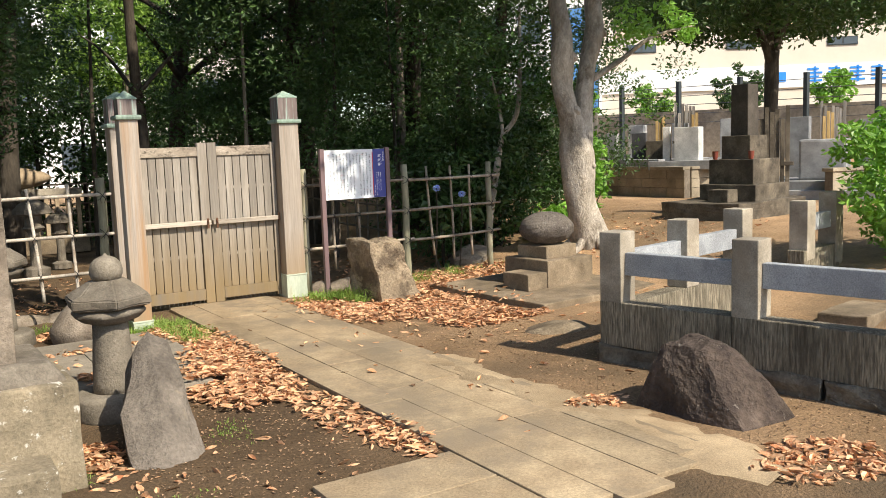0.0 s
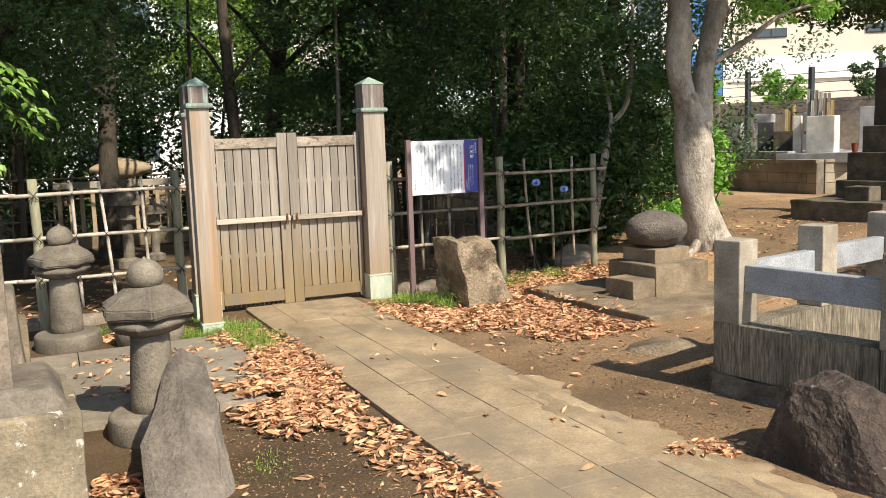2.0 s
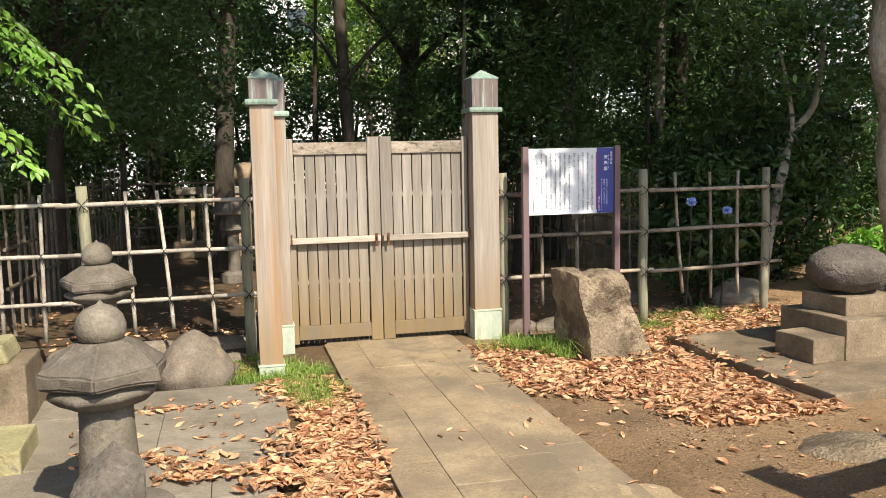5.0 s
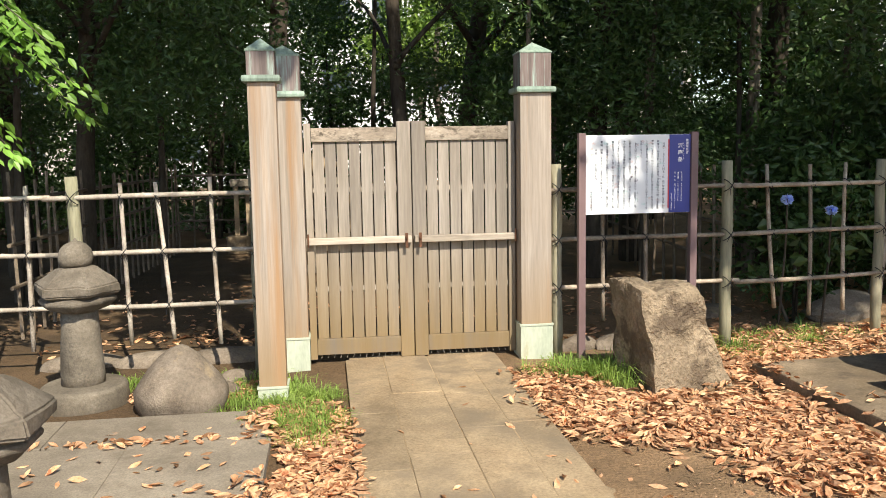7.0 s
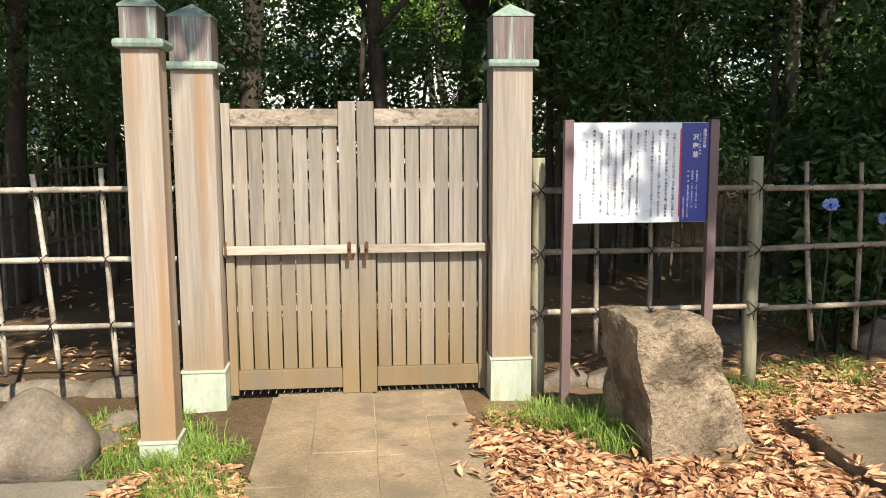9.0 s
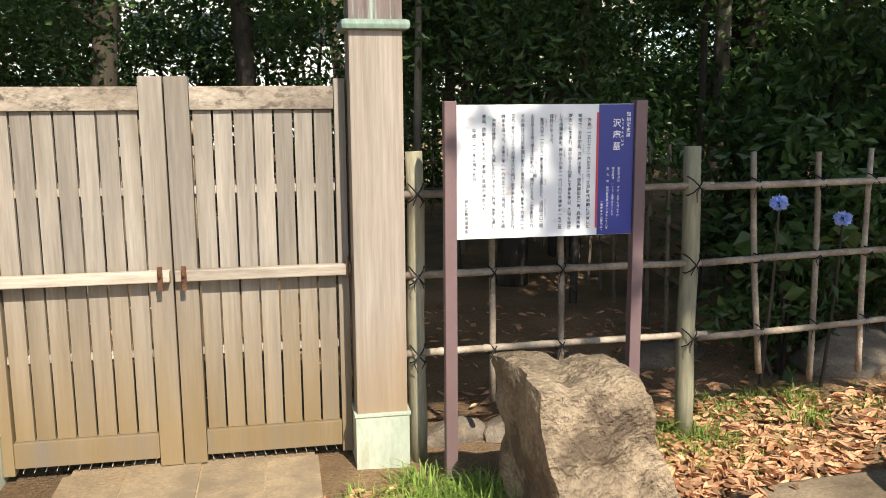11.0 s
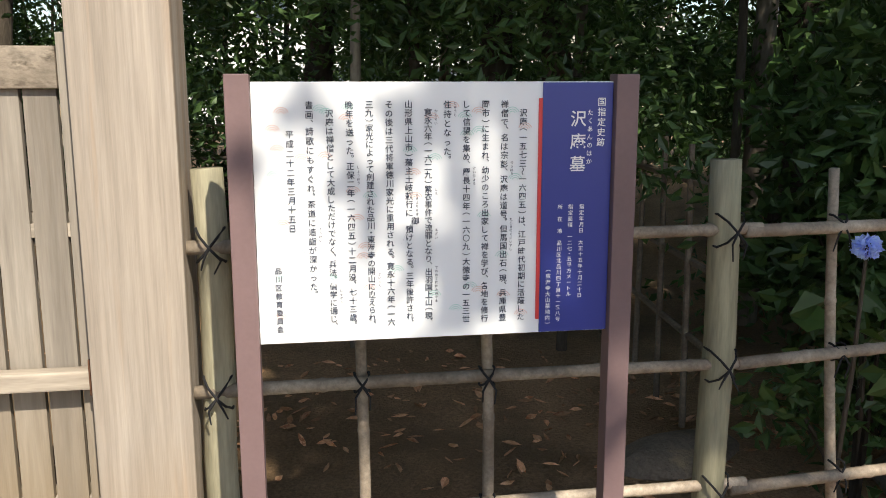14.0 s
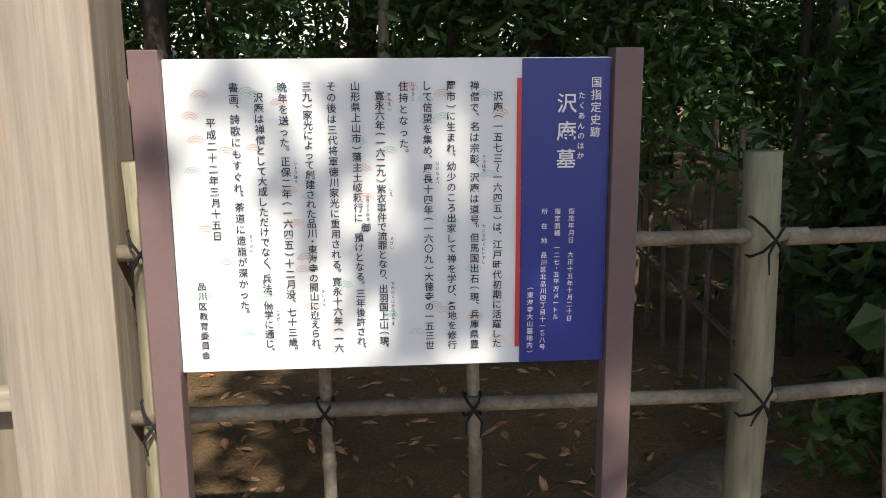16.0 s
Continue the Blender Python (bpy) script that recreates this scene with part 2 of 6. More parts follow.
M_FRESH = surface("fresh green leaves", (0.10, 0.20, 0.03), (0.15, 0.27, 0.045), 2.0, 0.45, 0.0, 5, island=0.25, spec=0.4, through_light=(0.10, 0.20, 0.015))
# Yellow-green leaf, brightened: sunlight on the foliage is put into the colour.
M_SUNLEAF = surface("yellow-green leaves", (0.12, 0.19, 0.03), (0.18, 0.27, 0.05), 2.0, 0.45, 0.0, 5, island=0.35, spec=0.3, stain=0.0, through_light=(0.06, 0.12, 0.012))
# Lighter than the dark leaves: skylight on the clump is put into the colour.
M_GLOSSLEAF = surface("glossy mid-green leaves", (0.055, 0.12, 0.03), (0.085, 0.165, 0.042), 2.0, 0.28, 0.0, 5, island=0.3, spec=0.5, stain=0.0, through_light=(0.03, 0.07, 0.008))
M_SAND = surface("sandy path soil", (0.34, 0.25, 0.15), (0.42, 0.32, 0.20), 1.6, 0.95, 0.8, 120, spots=(0.27, 0.195, 0.115), spot_scale=3.0, spot_edge=(0.52, 0.68), coords="World", bump_size=0.006, grit=0.3)
M_PALEBARK = surface("pale slender trunk bark", (0.15, 0.125, 0.095), (0.24, 0.205, 0.16), 6.0, 0.9, 0.5, 30, (1, 1, 0.3), bump_size=0.01)
M_GRASS = surface("grass", (0.13, 0.21, 0.04), (0.22, 0.30, 0.07), 3.0, 0.6, 0.0, 5, island=0.35, spec=0.2, stain=0.0, through_light=(0.07, 0.11, 0.012))
M_LITTER = surface("fallen leaves", (0.43, 0.225, 0.11), (0.60, 0.38, 0.23), 40.0, 0.75, 0.0, 9, island=0.5, spec=0.2, spots=(0.32, 0.13, 0.062), spot_scale=14.0, spot_edge=(0.55, 0.61), stain=0.0, through_light=(0.045, 0.02, 0.007))
M_SIGNWHITE = plain("white sign face", (0.80, 0.82, 0.84), 0.35)
M_SIGNBLUE = plain("blue sign face", (0.030, 0.045, 0.26), 0.35)
M_SIGNRED = plain("red stripe", (0.62, 0.05, 0.05), 0.4)
M_INK = plain("dark ink", (0.03, 0.04, 0.07), 0.5)
M_WHITEINK = plain("white ink", (0.82, 0.83, 0.86), 0.5)
M_ARCPINK = plain("pale orange arc print", (0.76, 0.50, 0.42), 0.4)
M_ARCGREEN = plain("pale green arc print", (0.42, 0.66, 0.60), 0.4)
M_SIGNPOST = surface("mauve-brown painted post", (0.175, 0.115, 0.115), (0.19, 0.127, 0.127), 4.0, 0.5, 0.03, 80, grit=0.04, stain=0.12)
M_IRON = surface("rusty iron", (0.12, 0.06, 0.035), (0.20, 0.10, 0.06), 20.0, 0.7, 0.3, 60, metal=0.4)
M_BLUEFLOWER = surface("blue hydrangea petals", (0.42, 0.52, 0.78), (0.58, 0.66, 0.86), 20.0, 0.7, 0.0, 30, island=0.15, stain=0.0, through_light=(0.1, 0.14, 0.3))
M_CREAM = surface("cream facade", (0.66, 0.60, 0.50), (0.70, 0.64, 0.54), 0.4, 0.85, 0.0, 3, coords="World", stain=0.03, grit=0.02)
M_FACADE = surface("white facade", (0.78, 0.78, 0.76), (0.82, 0.82, 0.80), 0.4, 0.85, 0.0, 3, coords="World", stain=0.03, grit=0.02)
M_BEIGE = surface("beige panel", (0.66, 0.53, 0.39), (0.68, 0.55, 0.41), 0.4, 0.85, 0.0, 3, coords="World", stain=0.03, grit=0.02)
M_CITY = surface("grey-beige concrete facade", (0.50, 0.46, 0.40), (0.56, 0.52, 0.46), 0.4, 0.9, 0.0, 3, coords="World", stain=0.1, grit=0.04)
M_GLASS = plain("window glass", (0.07, 0.09, 0.11), 0.12)
M_BLUEGLASS = plain("blue glass", (0.09, 0.22, 0.45), 0.15)
M_SIGNCYAN = plain("sky-blue lettering", (0.02, 0.25, 0.75), 0.5)
M_YELLOW = plain("yellow panel", (0.85, 0.60, 0.06), 0.5)
M_FENCEPOST = plain("dark steel post", (0.035, 0.045, 0.05), 0.6)
M_WIRE = plain("steel wire", (0.13, 0.13, 0.13), 0.6, 0.4)
M_BANK = surface("stained retaining concrete", (0.34, 0.29, 0.22), (0.42, 0.36, 0.28), 0.6, 0.95, 0.2, 8, coords="World")


# ---- mesh helpers ----
def part(name, bm, material, parent=None, label="", smooth=False, at=None):
    """Link a bmesh as one mesh object, under parent if one is given."""
    me = bpy.data.meshes.new(name)
    bm.to_mesh(me)
    bm.free()
    if smooth:
        me.polygons.foreach_set("use_smooth", [True] * len(me.polygons))
    me.materials.append(material)
    ob = new(name, me)
    if at is not None:
        ob.matrix_basis = at
    if parent is not None:
        ob.parent = parent
    if label:
        ob["label"] = label
    return ob


def thing(name, m, label, category, group="", kind=""):
    ob = new(name)
    ob.empty_display_size = 0.1
    ob.matrix_basis = m
    return tagged(ob, label, category, group, kind)


def box(x0, y0, z0, x1, y1, z1, bevel=0.0, bm=None, turn=None, taper=1.0):
    """A bevelled box; taper shrinks its top."""
    bm = bm or bmesh.new()
    r = bmesh.ops.create_cube(bm, size=1)
    cx, cy = (x0 + x1) / 2, (y0 + y1) / 2
    for v in r["verts"]:
        k = taper if v.co.z > 0 else 1.0
        v.co = Vector((cx + v.co.x * (x1 - x0) * k, cy + v.co.y * (y1 - y0) * k, z0 + (v.co.z + 0.5) * (z1 - z0)))
        if turn is not None:
            v.co = turn @ v.co
    if bevel:
        vs = set(r["verts"])
        bmesh.ops.bevel(bm, geom=[e for e in bm.edges if e.verts[0] in vs and e.verts[1] in vs], offset=bevel, segments=2, affect="EDGES", profile=0.6)
    return bm


def worn(bm, amount, scale, seed=0, cuts=0):
    """Roughen a mesh with noise after splitting its edges."""
    if cuts:
        bmesh.ops.subdivide_edges(bm, edges=bm.edges[:], cuts=cuts, use_grid_fill=True)
    o = Vector((seed * 7.3, seed * 3.1, seed * 1.7))
    for v in bm.verts:
        v.co += noise.noise_vector(v.co * scale + o) * amount
    return bm


def lathe(profile, segs=28, start=0.0, bm=None):
    """A turned body from (radius, height) pairs, closed at both ends."""
    bm = bm or bmesh.new()
    rings = []
    for r, z in profile:
        rings.append([bm.verts.new((r * math.cos(start + 2 * math.pi * i / segs), r * math.sin(start + 2 * math.pi * i / segs), z)) for i in range(segs)])
    for a, b in zip(rings, rings[1:]):
        for i in range(segs):
            j = (i + 1) % segs
            bm.faces.new((a[i], a[j], b[j], b[i]))
    bm.faces.new(rings[0][::-1])
    bm.faces.new(rings[-1])
    return bm


def tube(points, radii, segs=8, bm=None, wobble=0.0, seed=0):
    """A tapered limb along points."""
    bm = bm or bmesh.new()
    pts = [Vector(p) for p in points]
    rings = []
    for i, p in enumerate(pts):
        d = (pts[min(i + 1, len(pts) - 1)] - pts[max(i - 1, 0)]).normalized()
        u = d.cross(Vector((0.3, 1, 0.1))).normalized() if abs(d.y) < 0.95 else d.cross(Vector((1, 0, 0))).normalized()
        w = d.cross(u)
        ring = []
        for k in range(segs):
            a = 2 * math.pi * k / segs
            rr = radii[i] * (1 + wobble * noise.noise(Vector((p.x * 2 + math.cos(a) + seed, p.y * 2 + math.sin(a), p.z * 2.0))))
            ring.append(bm.verts.new(p + (u * math.cos(a) + w * math.sin(a)) * rr))
        rings.append(ring)
    for a, b in zip(rings, rings[1:]):
        for i in range(segs):
            j = (i + 1) % segs
            bm.faces.new((a[i], a[j], b[j], b[i]))
    bm.faces.new(rings[0][::-1])
    bm.faces.new(rings[-1])
    bmesh.ops.recalc_face_normals(bm, faces=bm.faces[:])
    return bm


def spline(points, radii, steps=6):
    """Smooth points and radii between the given ones."""
    P, R = [Vector(p) for p in points], list(radii)
    out, rr = [], []
    for i in range(len(P) - 1):
        p0, p1, p2, p3 = P[max(i - 1, 0)], P[i], P[i + 1], P[min(i + 2, len(P) - 1)]
        for s in range(steps):
            t = s / steps
            out.append(0.5 * ((2 * p1) + (p2 - p0) * t + (2 * p0 - 5 * p1 + 4 * p2 - p3) * t * t + (3 * p1 - p0 - 3 * p2 + p3) * t ** 3))
            rr.append(R[i] * (1 - t) + R[i + 1] * t)
    return out + [P[-1]], rr + [R[-1]]


def rock(size, seed, rough=0.18, cuts=5, planes=9, flat_top=None, taper=0.0, detail=4):
    """A boulder: a sphere cut by random planes, roughened, resting on z = 0."""
    rnd = random.Random(seed)
    bm = bmesh.new()
    bmesh.ops.create_icosphere(bm, subdivisions=detail, radius=1.0)
    cutters = []
    for _ in range(planes):
        d = Vector((rnd.gauss(0, 1), rnd.gauss(0, 1), rnd.gauss(0, 0.8))).normalized()
        cutters.append((d, rnd.uniform(0.62, 0.9)))
    if flat_top:
        cutters.append((Vector((0.05, -0.1, 1)).normalized(), flat_top))
    o = Vector((seed * 1.37, seed * 0.71, seed * 2.3))
    for v in bm.verts:
        for d, k in cutters:
            over = v.co.dot(d) - k
            if over > 0:
                v.co -= d * over * 0.92
        v.co += noise.noise_vector(v.co * 1.7 + o) * rough * 0.6 + noise.noise_vector(v.co * 5 + o) * rough * 0.25 + noise.noise_vector(v.co * 13 + o) * rough * 0.1
        k = 1 - taper * max(0, v.co.z)
        v.co = Vector((v.co.x * size[0] * k, v.co.y * size[1] * k, max(v.co.z, -0.55) * size[2]))
    z0 = min(v.co.z for v in bm.verts)
    z1 = max(v.co.z for v in bm.verts)
    for v in bm.verts:
        v.co.z = (v.co.z - z0) / (z1 - z0) * size[2] - 0.04
    return bm


def leaf_mesh(centres, normals_tilt, size, width, seed, fold=0.25, spread=None):
    """Folded four-point leaves at centres; returns vertices and faces."""
    rg = np.random.default_rng(seed)
    n = len(centres)
    ax = rg.normal(size=(n, 3))
    ax[:, 2] *= normals_tilt
    ax /= np.linalg.norm(ax, axis=1)[:, None]
    other = rg.normal(size=(n, 3))
    other[:, 2] *= normals_tilt
    side = np.cross(ax, other)
    if normals_tilt < 0.5:
        side = np.cross(ax, np.tile([0, 0, 1.0], (n, 1)) + rg.normal(size=(n, 3)) * 0.3)
    side /= np.linalg.norm(side, axis=1)[:, None] + 1e-9
    up = np.cross(side, ax)
    L = (size * rg.uniform(0.65, 1.25, n))[:, None]
    Wd = L * width
    a = centres - ax * L / 2
    b = centres + side * Wd / 2 + up * L * fold * 0.5
    c = centres + ax * L / 2
    d = centres - side * Wd / 2 + up * L * fold * 0.5
    v = np.stack([a, b, c, d], 1).reshape(-1, 3)
    i = np.arange(n) * 4
    f = np.concatenate([np.stack([i, i + 1, i + 2], 1), np.stack([i, i + 2, i + 3], 1)])
    return v, f


def ovate_leaves(base, axis, up, size, width, seed):
    """Pointed oval leaves with a folded midrib, from their stalk ends along axis."""
    rg = np.random.default_rng(seed)
    n = len(base)
    axis = axis / np.linalg.norm(axis, axis=1)[:, None]
    side = np.cross(axis, up)
    side /= np.linalg.norm(side, axis=1)[:, None] + 1e-9
    up = np.cross(side, axis)
    L = (size * rg.uniform(0.7, 1.2, n))[:, None]
    W = L * width / 2
    sag = -L * rg.uniform(0.02, 0.14, n)[:, None]
    lift = L * 0.07
    pts = [base, base + axis * L * 0.30 + side * W * 0.9 + up * lift, base + axis * L * 0.62 + side * W * 0.85 + up * (lift + sag * 0.4), base + axis * L + up * sag,
           base + axis * L * 0.62 - side * W * 0.85 + up * (lift + sag * 0.4), base + axis * L * 0.30 - side * W * 0.9 + up * lift, base + axis * L * 0.30, base + axis * L * 0.62 + up * sag * 0.4]
    v = np.stack(pts, 1).reshape(-1, 3)
    i = np.arange(n)[:, None] * 8
    tri = np.array([(0, 6, 1), (6, 7, 2), (6, 2, 1), (7, 3, 2), (0, 5, 6), (5, 4, 7), (5, 7, 6), (4, 3, 7)])
    return v, (i[:, :, None] + tri[None]).reshape(-1, 3)


def from_arrays(name, v, f, material, parent=None, label=""):
    me = bpy.data.meshes.new(name)
    me.from_pydata([tuple(p) for p in v.tolist()], [], f.tolist())
    me.materials.append(material)
    ob = new(name, me)
    if parent is not None:
        ob.parent = parent
    if label:
        ob["label"] = label
    return ob


def clumps(centres, radius, per, size, seed, width=0.45, tilt=0.8, flatten=0.7):
    """Leaf centres gathered in loose clumps."""
    rg = np.random.default_rng(seed)
    c = np.repeat(np.asarray(centres, float), per, axis=0)
    d = rg.normal(size=c.shape)
    d /= np.linalg.norm(d, axis=1)[:, None]
    d *= (rg.uniform(0, 1, len(c)) ** 0.45)[:, None] * radius
    d[:, 2] *= flatten
    return leaf_mesh(c + d, tilt, size, width, seed + 1)


def rise(x, y=0.0):
    """Height of the ground: it climbs gently to the graves."""
    u = min(max((x - 3.2) / 4.3, 0.0), 1.0)
    return 0.5 * u * u * (3 - 2 * u)


# ---- ground ----
def make_ground():
    xs = np.unique(np.concatenate([np.linspace(-8, 14, 111), np.linspace(14, 60, 24), np.linspace(-60, -8, 24), [-2500, -600, -200, 200, 600, 2500]]))
    ys = np.unique(np.concatenate([np.linspace(-12, 12, 121), np.linspace(12, 60, 24), np.linspace(-50, -12, 20), [-2500, -600, -200, 200, 600, 2500]]))
    v = []
    for y in ys:
        for x in xs:
            z = rise(x)
            if -9 < x < 15 and -13 < y < 13:
                z += (0.022 * noise.noise(Vector((x * 0.9, y * 0.9, 0))) - 0.012) * (0.35 if abs(x) < 1.0 and y < 0.3 else 1.0)
            v.append((x, y, z))
    nx = len(xs)
    f = [(j * nx + i, j * nx + i + 1, (j + 1) * nx + i + 1, (j + 1) * nx + i) for j in range(len(ys) - 1) for i in range(nx - 1)]
    me = bpy.data.meshes.new("ground")
    me.from_pydata(v, [], f)
    me.polygons.foreach_set("use_smooth", [True] * len(me.polygons))
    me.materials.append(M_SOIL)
    return tagged(new("ground", me), "bare brown trodden soil of a temple graveyard", "ground", kind="structure")


make_ground()


# ---- gate ----
def cap_post(name, cx, cy, half, rim_z, top_z, sleeve_z, label):
    post = thing(name, pose(cx, cy, 0), label, "gate post", "gate posts")
    h = half
    part("shaft", box(-h, -h, sleeve_z, h, h, rim_z, 0.006), M_POSTWOOD, post)
    part("sleeve", box(-h - 0.008, -h - 0.008, -0.03, h + 0.008, h + 0.008, sleeve_z, 0.004), M_SLEEVE, post, "pale green copper sleeve")
    part("sleeve_lip", box(-h - 0.014, -h - 0.014, sleeve_z - 0.012, h + 0.014, h + 0.014, sleeve_z + 0.004, 0.003), M_SLEEVE, post)
    part("cap_rim", box(-h - 0.034, -h - 0.034, rim_z, h + 0.034, h + 0.034, rim_z + 0.045, 0.02), M_COPPER, post, "rounded green copper rim")
    bm = box(-h, -h, rim_z + 0.04, h, h, top_z - 0.085, 0.004)
    part("cap", bm, M_CAP, post, "verdigris-streaked copper cap")
    bm = bmesh.new()
    e = h + 0.005
    base = [bm.verts.new(p) for p in ((-e, -e, top_z - 0.086), (e, -e, top_z - 0.086), (e, e, top_z - 0.086), (-e, e, top_z - 0.086))]
    mid = [bm.verts.new((p.co.x, p.co.y, top_z - 0.076)) for p in base]
    tip = bm.verts.new((0, 0, top_z))
    for i in range(4):
        j = (i + 1) % 4
        bm.faces.new((base[i], base[j], mid[j], mid[i]))
        bm.faces.new((mid[i], mid[j], tip))
    bm.faces.new(base[::-1])
    part("cap_roof", bm, M_COPPER, post, "bright verdigris pyramid top")
    return post


cap_post("gate_post", 0.912, -0.066, 0.117, 1.99, 2.364, 0.262, "square weathered cypress gate post with copper cap beside the sign")
cap_post("gate_post", -0.912, -0.066, 0.117, 1.97, 2.345, 0.235, "square weathered cypress gate post with copper cap at the hinge")
cap_post("gate_post", -1.012, -0.85, 0.087, 2.02, 2.298, 0.085, "slimmer free-standing square wooden post with copper cap")


def gate_leaf(sign, label):
    leaf = thing("gate_leaf", pose(0, 0, 0), label, "gate", "gate leaves")
    s = sign

    def bx(x0, x1, y0, y1, z0, z1, bev=0.004):
        return box(min(s * x0, s * x1), y0, z0, max(s * x0, s * x1), y1, z1, bev)

    part("inner_stile", bx(0.004, 0.105, -0.035, 0.035, 0.028, 1.800), M_WOOD, leaf)
    part("outer_stile", bx(0.735, 0.785, -0.030, 0.03, 0.03, 1.790), M_WOOD, leaf)
    part("top_rail", bx(0.107, 0.733, -0.032, 0.032, 1.655, 1.757), M_RAILWOOD, leaf, "lichen-blackened top rail")
    part("bottom_rail", bx(0.107, 0.733, -0.032, 0.032, 0.065, 0.185), M_WOOD, leaf)
    n, gap = 7, 0.009
    w = (0.733 - 0.107 - gap * (n + 1)) / n
    for i in range(n):
        x0 = 0.107 + gap + i * (w + gap)
        part("board", bx(x0, x0 + w, -0.012, 0.012, 0.186, 1.654, 0.002), M_WOOD, leaf)
    for z in (0.545, 1.285):
        part("inner_ledge", bx(0.107, 0.733, 0.013, 0.028, z - 0.02, z + 0.06), M_WOOD, leaf)
        # pale blocks added in the gaps, for the lit ledge showing between boards
        for i in range(n + 1):
            x0 = 0.107 + i * (w + gap)
            part("spacer", bx(x0 + 0.0004, x0 + gap - 0.0004, -0.010, 0.0125, z, z + 0.035, 0.001), M_BARWOOD, leaf)
    part("cross_bar", bx(0.012, 0.79, -0.085, -0.037, 0.902, 0.952, 0.005), M_BARWOOD, leaf, "pale cross bar")
    b = part("latch", bx(0.040, 0.062, -0.098, -0.085, 0.865, 0.975, 0.003), M_IRON, leaf, "rusty iron latch strap")
    part("pin", bx(0.046, 0.056, -0.112, -0.099, 0.93, 0.945, 0.002), M_IRON, b)
    for i in range(13):
        x = 0.12 + i * 0.048
        part("ground_spike", tube([(s * x, 0.0, 0.066), (s * (x + 0.012), -0.012, 0.034)], [0.0028, 0.0018], 5), M_BARWOOD, leaf)
    part("end_strap", bx(0.768, 0.782, -0.096, -0.086, 0.89, 0.985, 0.003), M_IRON, leaf, "rusty iron strap")
    return leaf


M_BARWOOD = surface("sun-bleached bar wood", (0.38, 0.325, 0.26), (0.46, 0.40, 0.33), 7.0, 0.8, 0.3, 50, (0.1, 1, 1), spots=(0.37, 0.295, 0.215), spot_scale=5.0, bump_size=0.003)
gate_leaf(-1, "closed slatted wooden gate leaf, weathered grey-brown")
gate_leaf(1, "closed slatted wooden gate leaf meeting its pair at an iron latch")


# ---- bamboo lattice fence ----
def bamboo(p0, p1, r, seed, bm=None, bend=0.01):
    """A bamboo cane with nodes."""
    rnd = random.Random(seed)
    a, b = Vector(p0), Vector(p1)
    length = (b - a).length
    off = Vector((rnd.uniform(-1, 1), rnd.uniform(-0.4, 0.4), rnd.uniform(-1, 1))) * bend
    pts, rad, s = [], [], 0.0
    node = rnd.uniform(0.1, 0.25)
    marks = [0.0]
    while node < length:
        marks += [node - 0.012, node, node + 0.012]
        node += rnd.uniform(0.2, 0.3)
    marks.append(length)
    for m in marks:
        t = max(0.0, min(1.0, m / length))
        pts.append(a.lerp(b, t) + off * math.sin(t * math.pi))
        rad.append(r * (1.0 - 0.12 * t))
    for i in range(2, len(rad) - 1, 3):
        rad[i] *= 1.16
    return tube(pts, rad, 8, bm)


def twine(x, y, z, r, seed):
    """A crossed knot of twine with loose ends."""
    rnd = random.Random(seed)
    bm = bmesh.new()
    k = r * 1.12
    for s in (-1, 1):
        pts = []
        for i in range(11):
            a = 2 * math.pi * i / 10
            pts.append((x + s * math.sin(a) * k * 0.9, y + math.cos(a) * k * 1.5, z + math.sin(a) * k * 1.1))
        tube(pts, [0.0035] * 11, 5, bm)
    for s in (-1, 1):
        tube([(x, y - k * 1.5, z), (x + s * rnd.uniform(0.01, 0.03), y - k * 1.7, z - 0.03), (x + s * rnd.uniform(0.005, 0.03), y - k * 1.5, z - rnd.uniform(0.05, 0.08))], [0.0035, 0.003, 0.002], 5, bm)
    return bm


def lattice_fence(label, x0, x1, yf, rails, uprights, posts, seed, cane):
    fence = thing("bamboo_fence", pose(0, 0, 0), label, "fence", "bamboo fences")
    for i, z in enumerate(rails):
        pieces = max(1, int((x1 - x0) / 1.4))
        for k in range(pieces):
            a = x0 + (x1 - x0) * k / pieces
            b = x0 + (x1 - x0) * (k + 1) / pieces + 0.05
            rnd = random.Random(seed + i * 7 + k)
            part("rail", bamboo((a, yf(a) - 0.02, z + rnd.uniform(-0.012, 0.012)), (b, yf(b) - 0.02, z + rnd.uniform(-0.012, 0.012)), 0.019, seed + i * 9 + k), cane, fence, smooth=True)
    for i, (xt, xb, zt, zb) in enumerate(uprights):
        part("upright", bamboo((xb, yf(xb) + 0.017, zb), (xt, yf(xt) + 0.017, zt), 0.017, seed + 50 + i), cane, fence, smooth=True)
        for z in rails:
            t = (z - zb) / (zt - zb)
            x = xb + (xt - xb) * t
            part("knot", twine(x, yf(x), z, 0.020, seed + i * 5 + int(z * 10)), M_TIE, fence)
    for i, (x, zt, r) in enumerate(posts):
        pts = [(x + 0.006 * math.sin(k * 1.7 + i), yf(x) + 0.005, -0.05 + (zt + 0.05) * k / 6) for k in range(7)]
        part("post", tube(pts, [r * (1.06 - 0.02 * k) for k in range(7)], 14, wobble=0.06, seed=i), M_LOG, fence, "greenish peeled log post", smooth=True)
        for z in rails:
            part("knot", twine(x, yf(x) - 0.01, z, r * 0.85, seed + 70 + i * 3 + int(z * 10)), M_TIE, fence)
    return fence


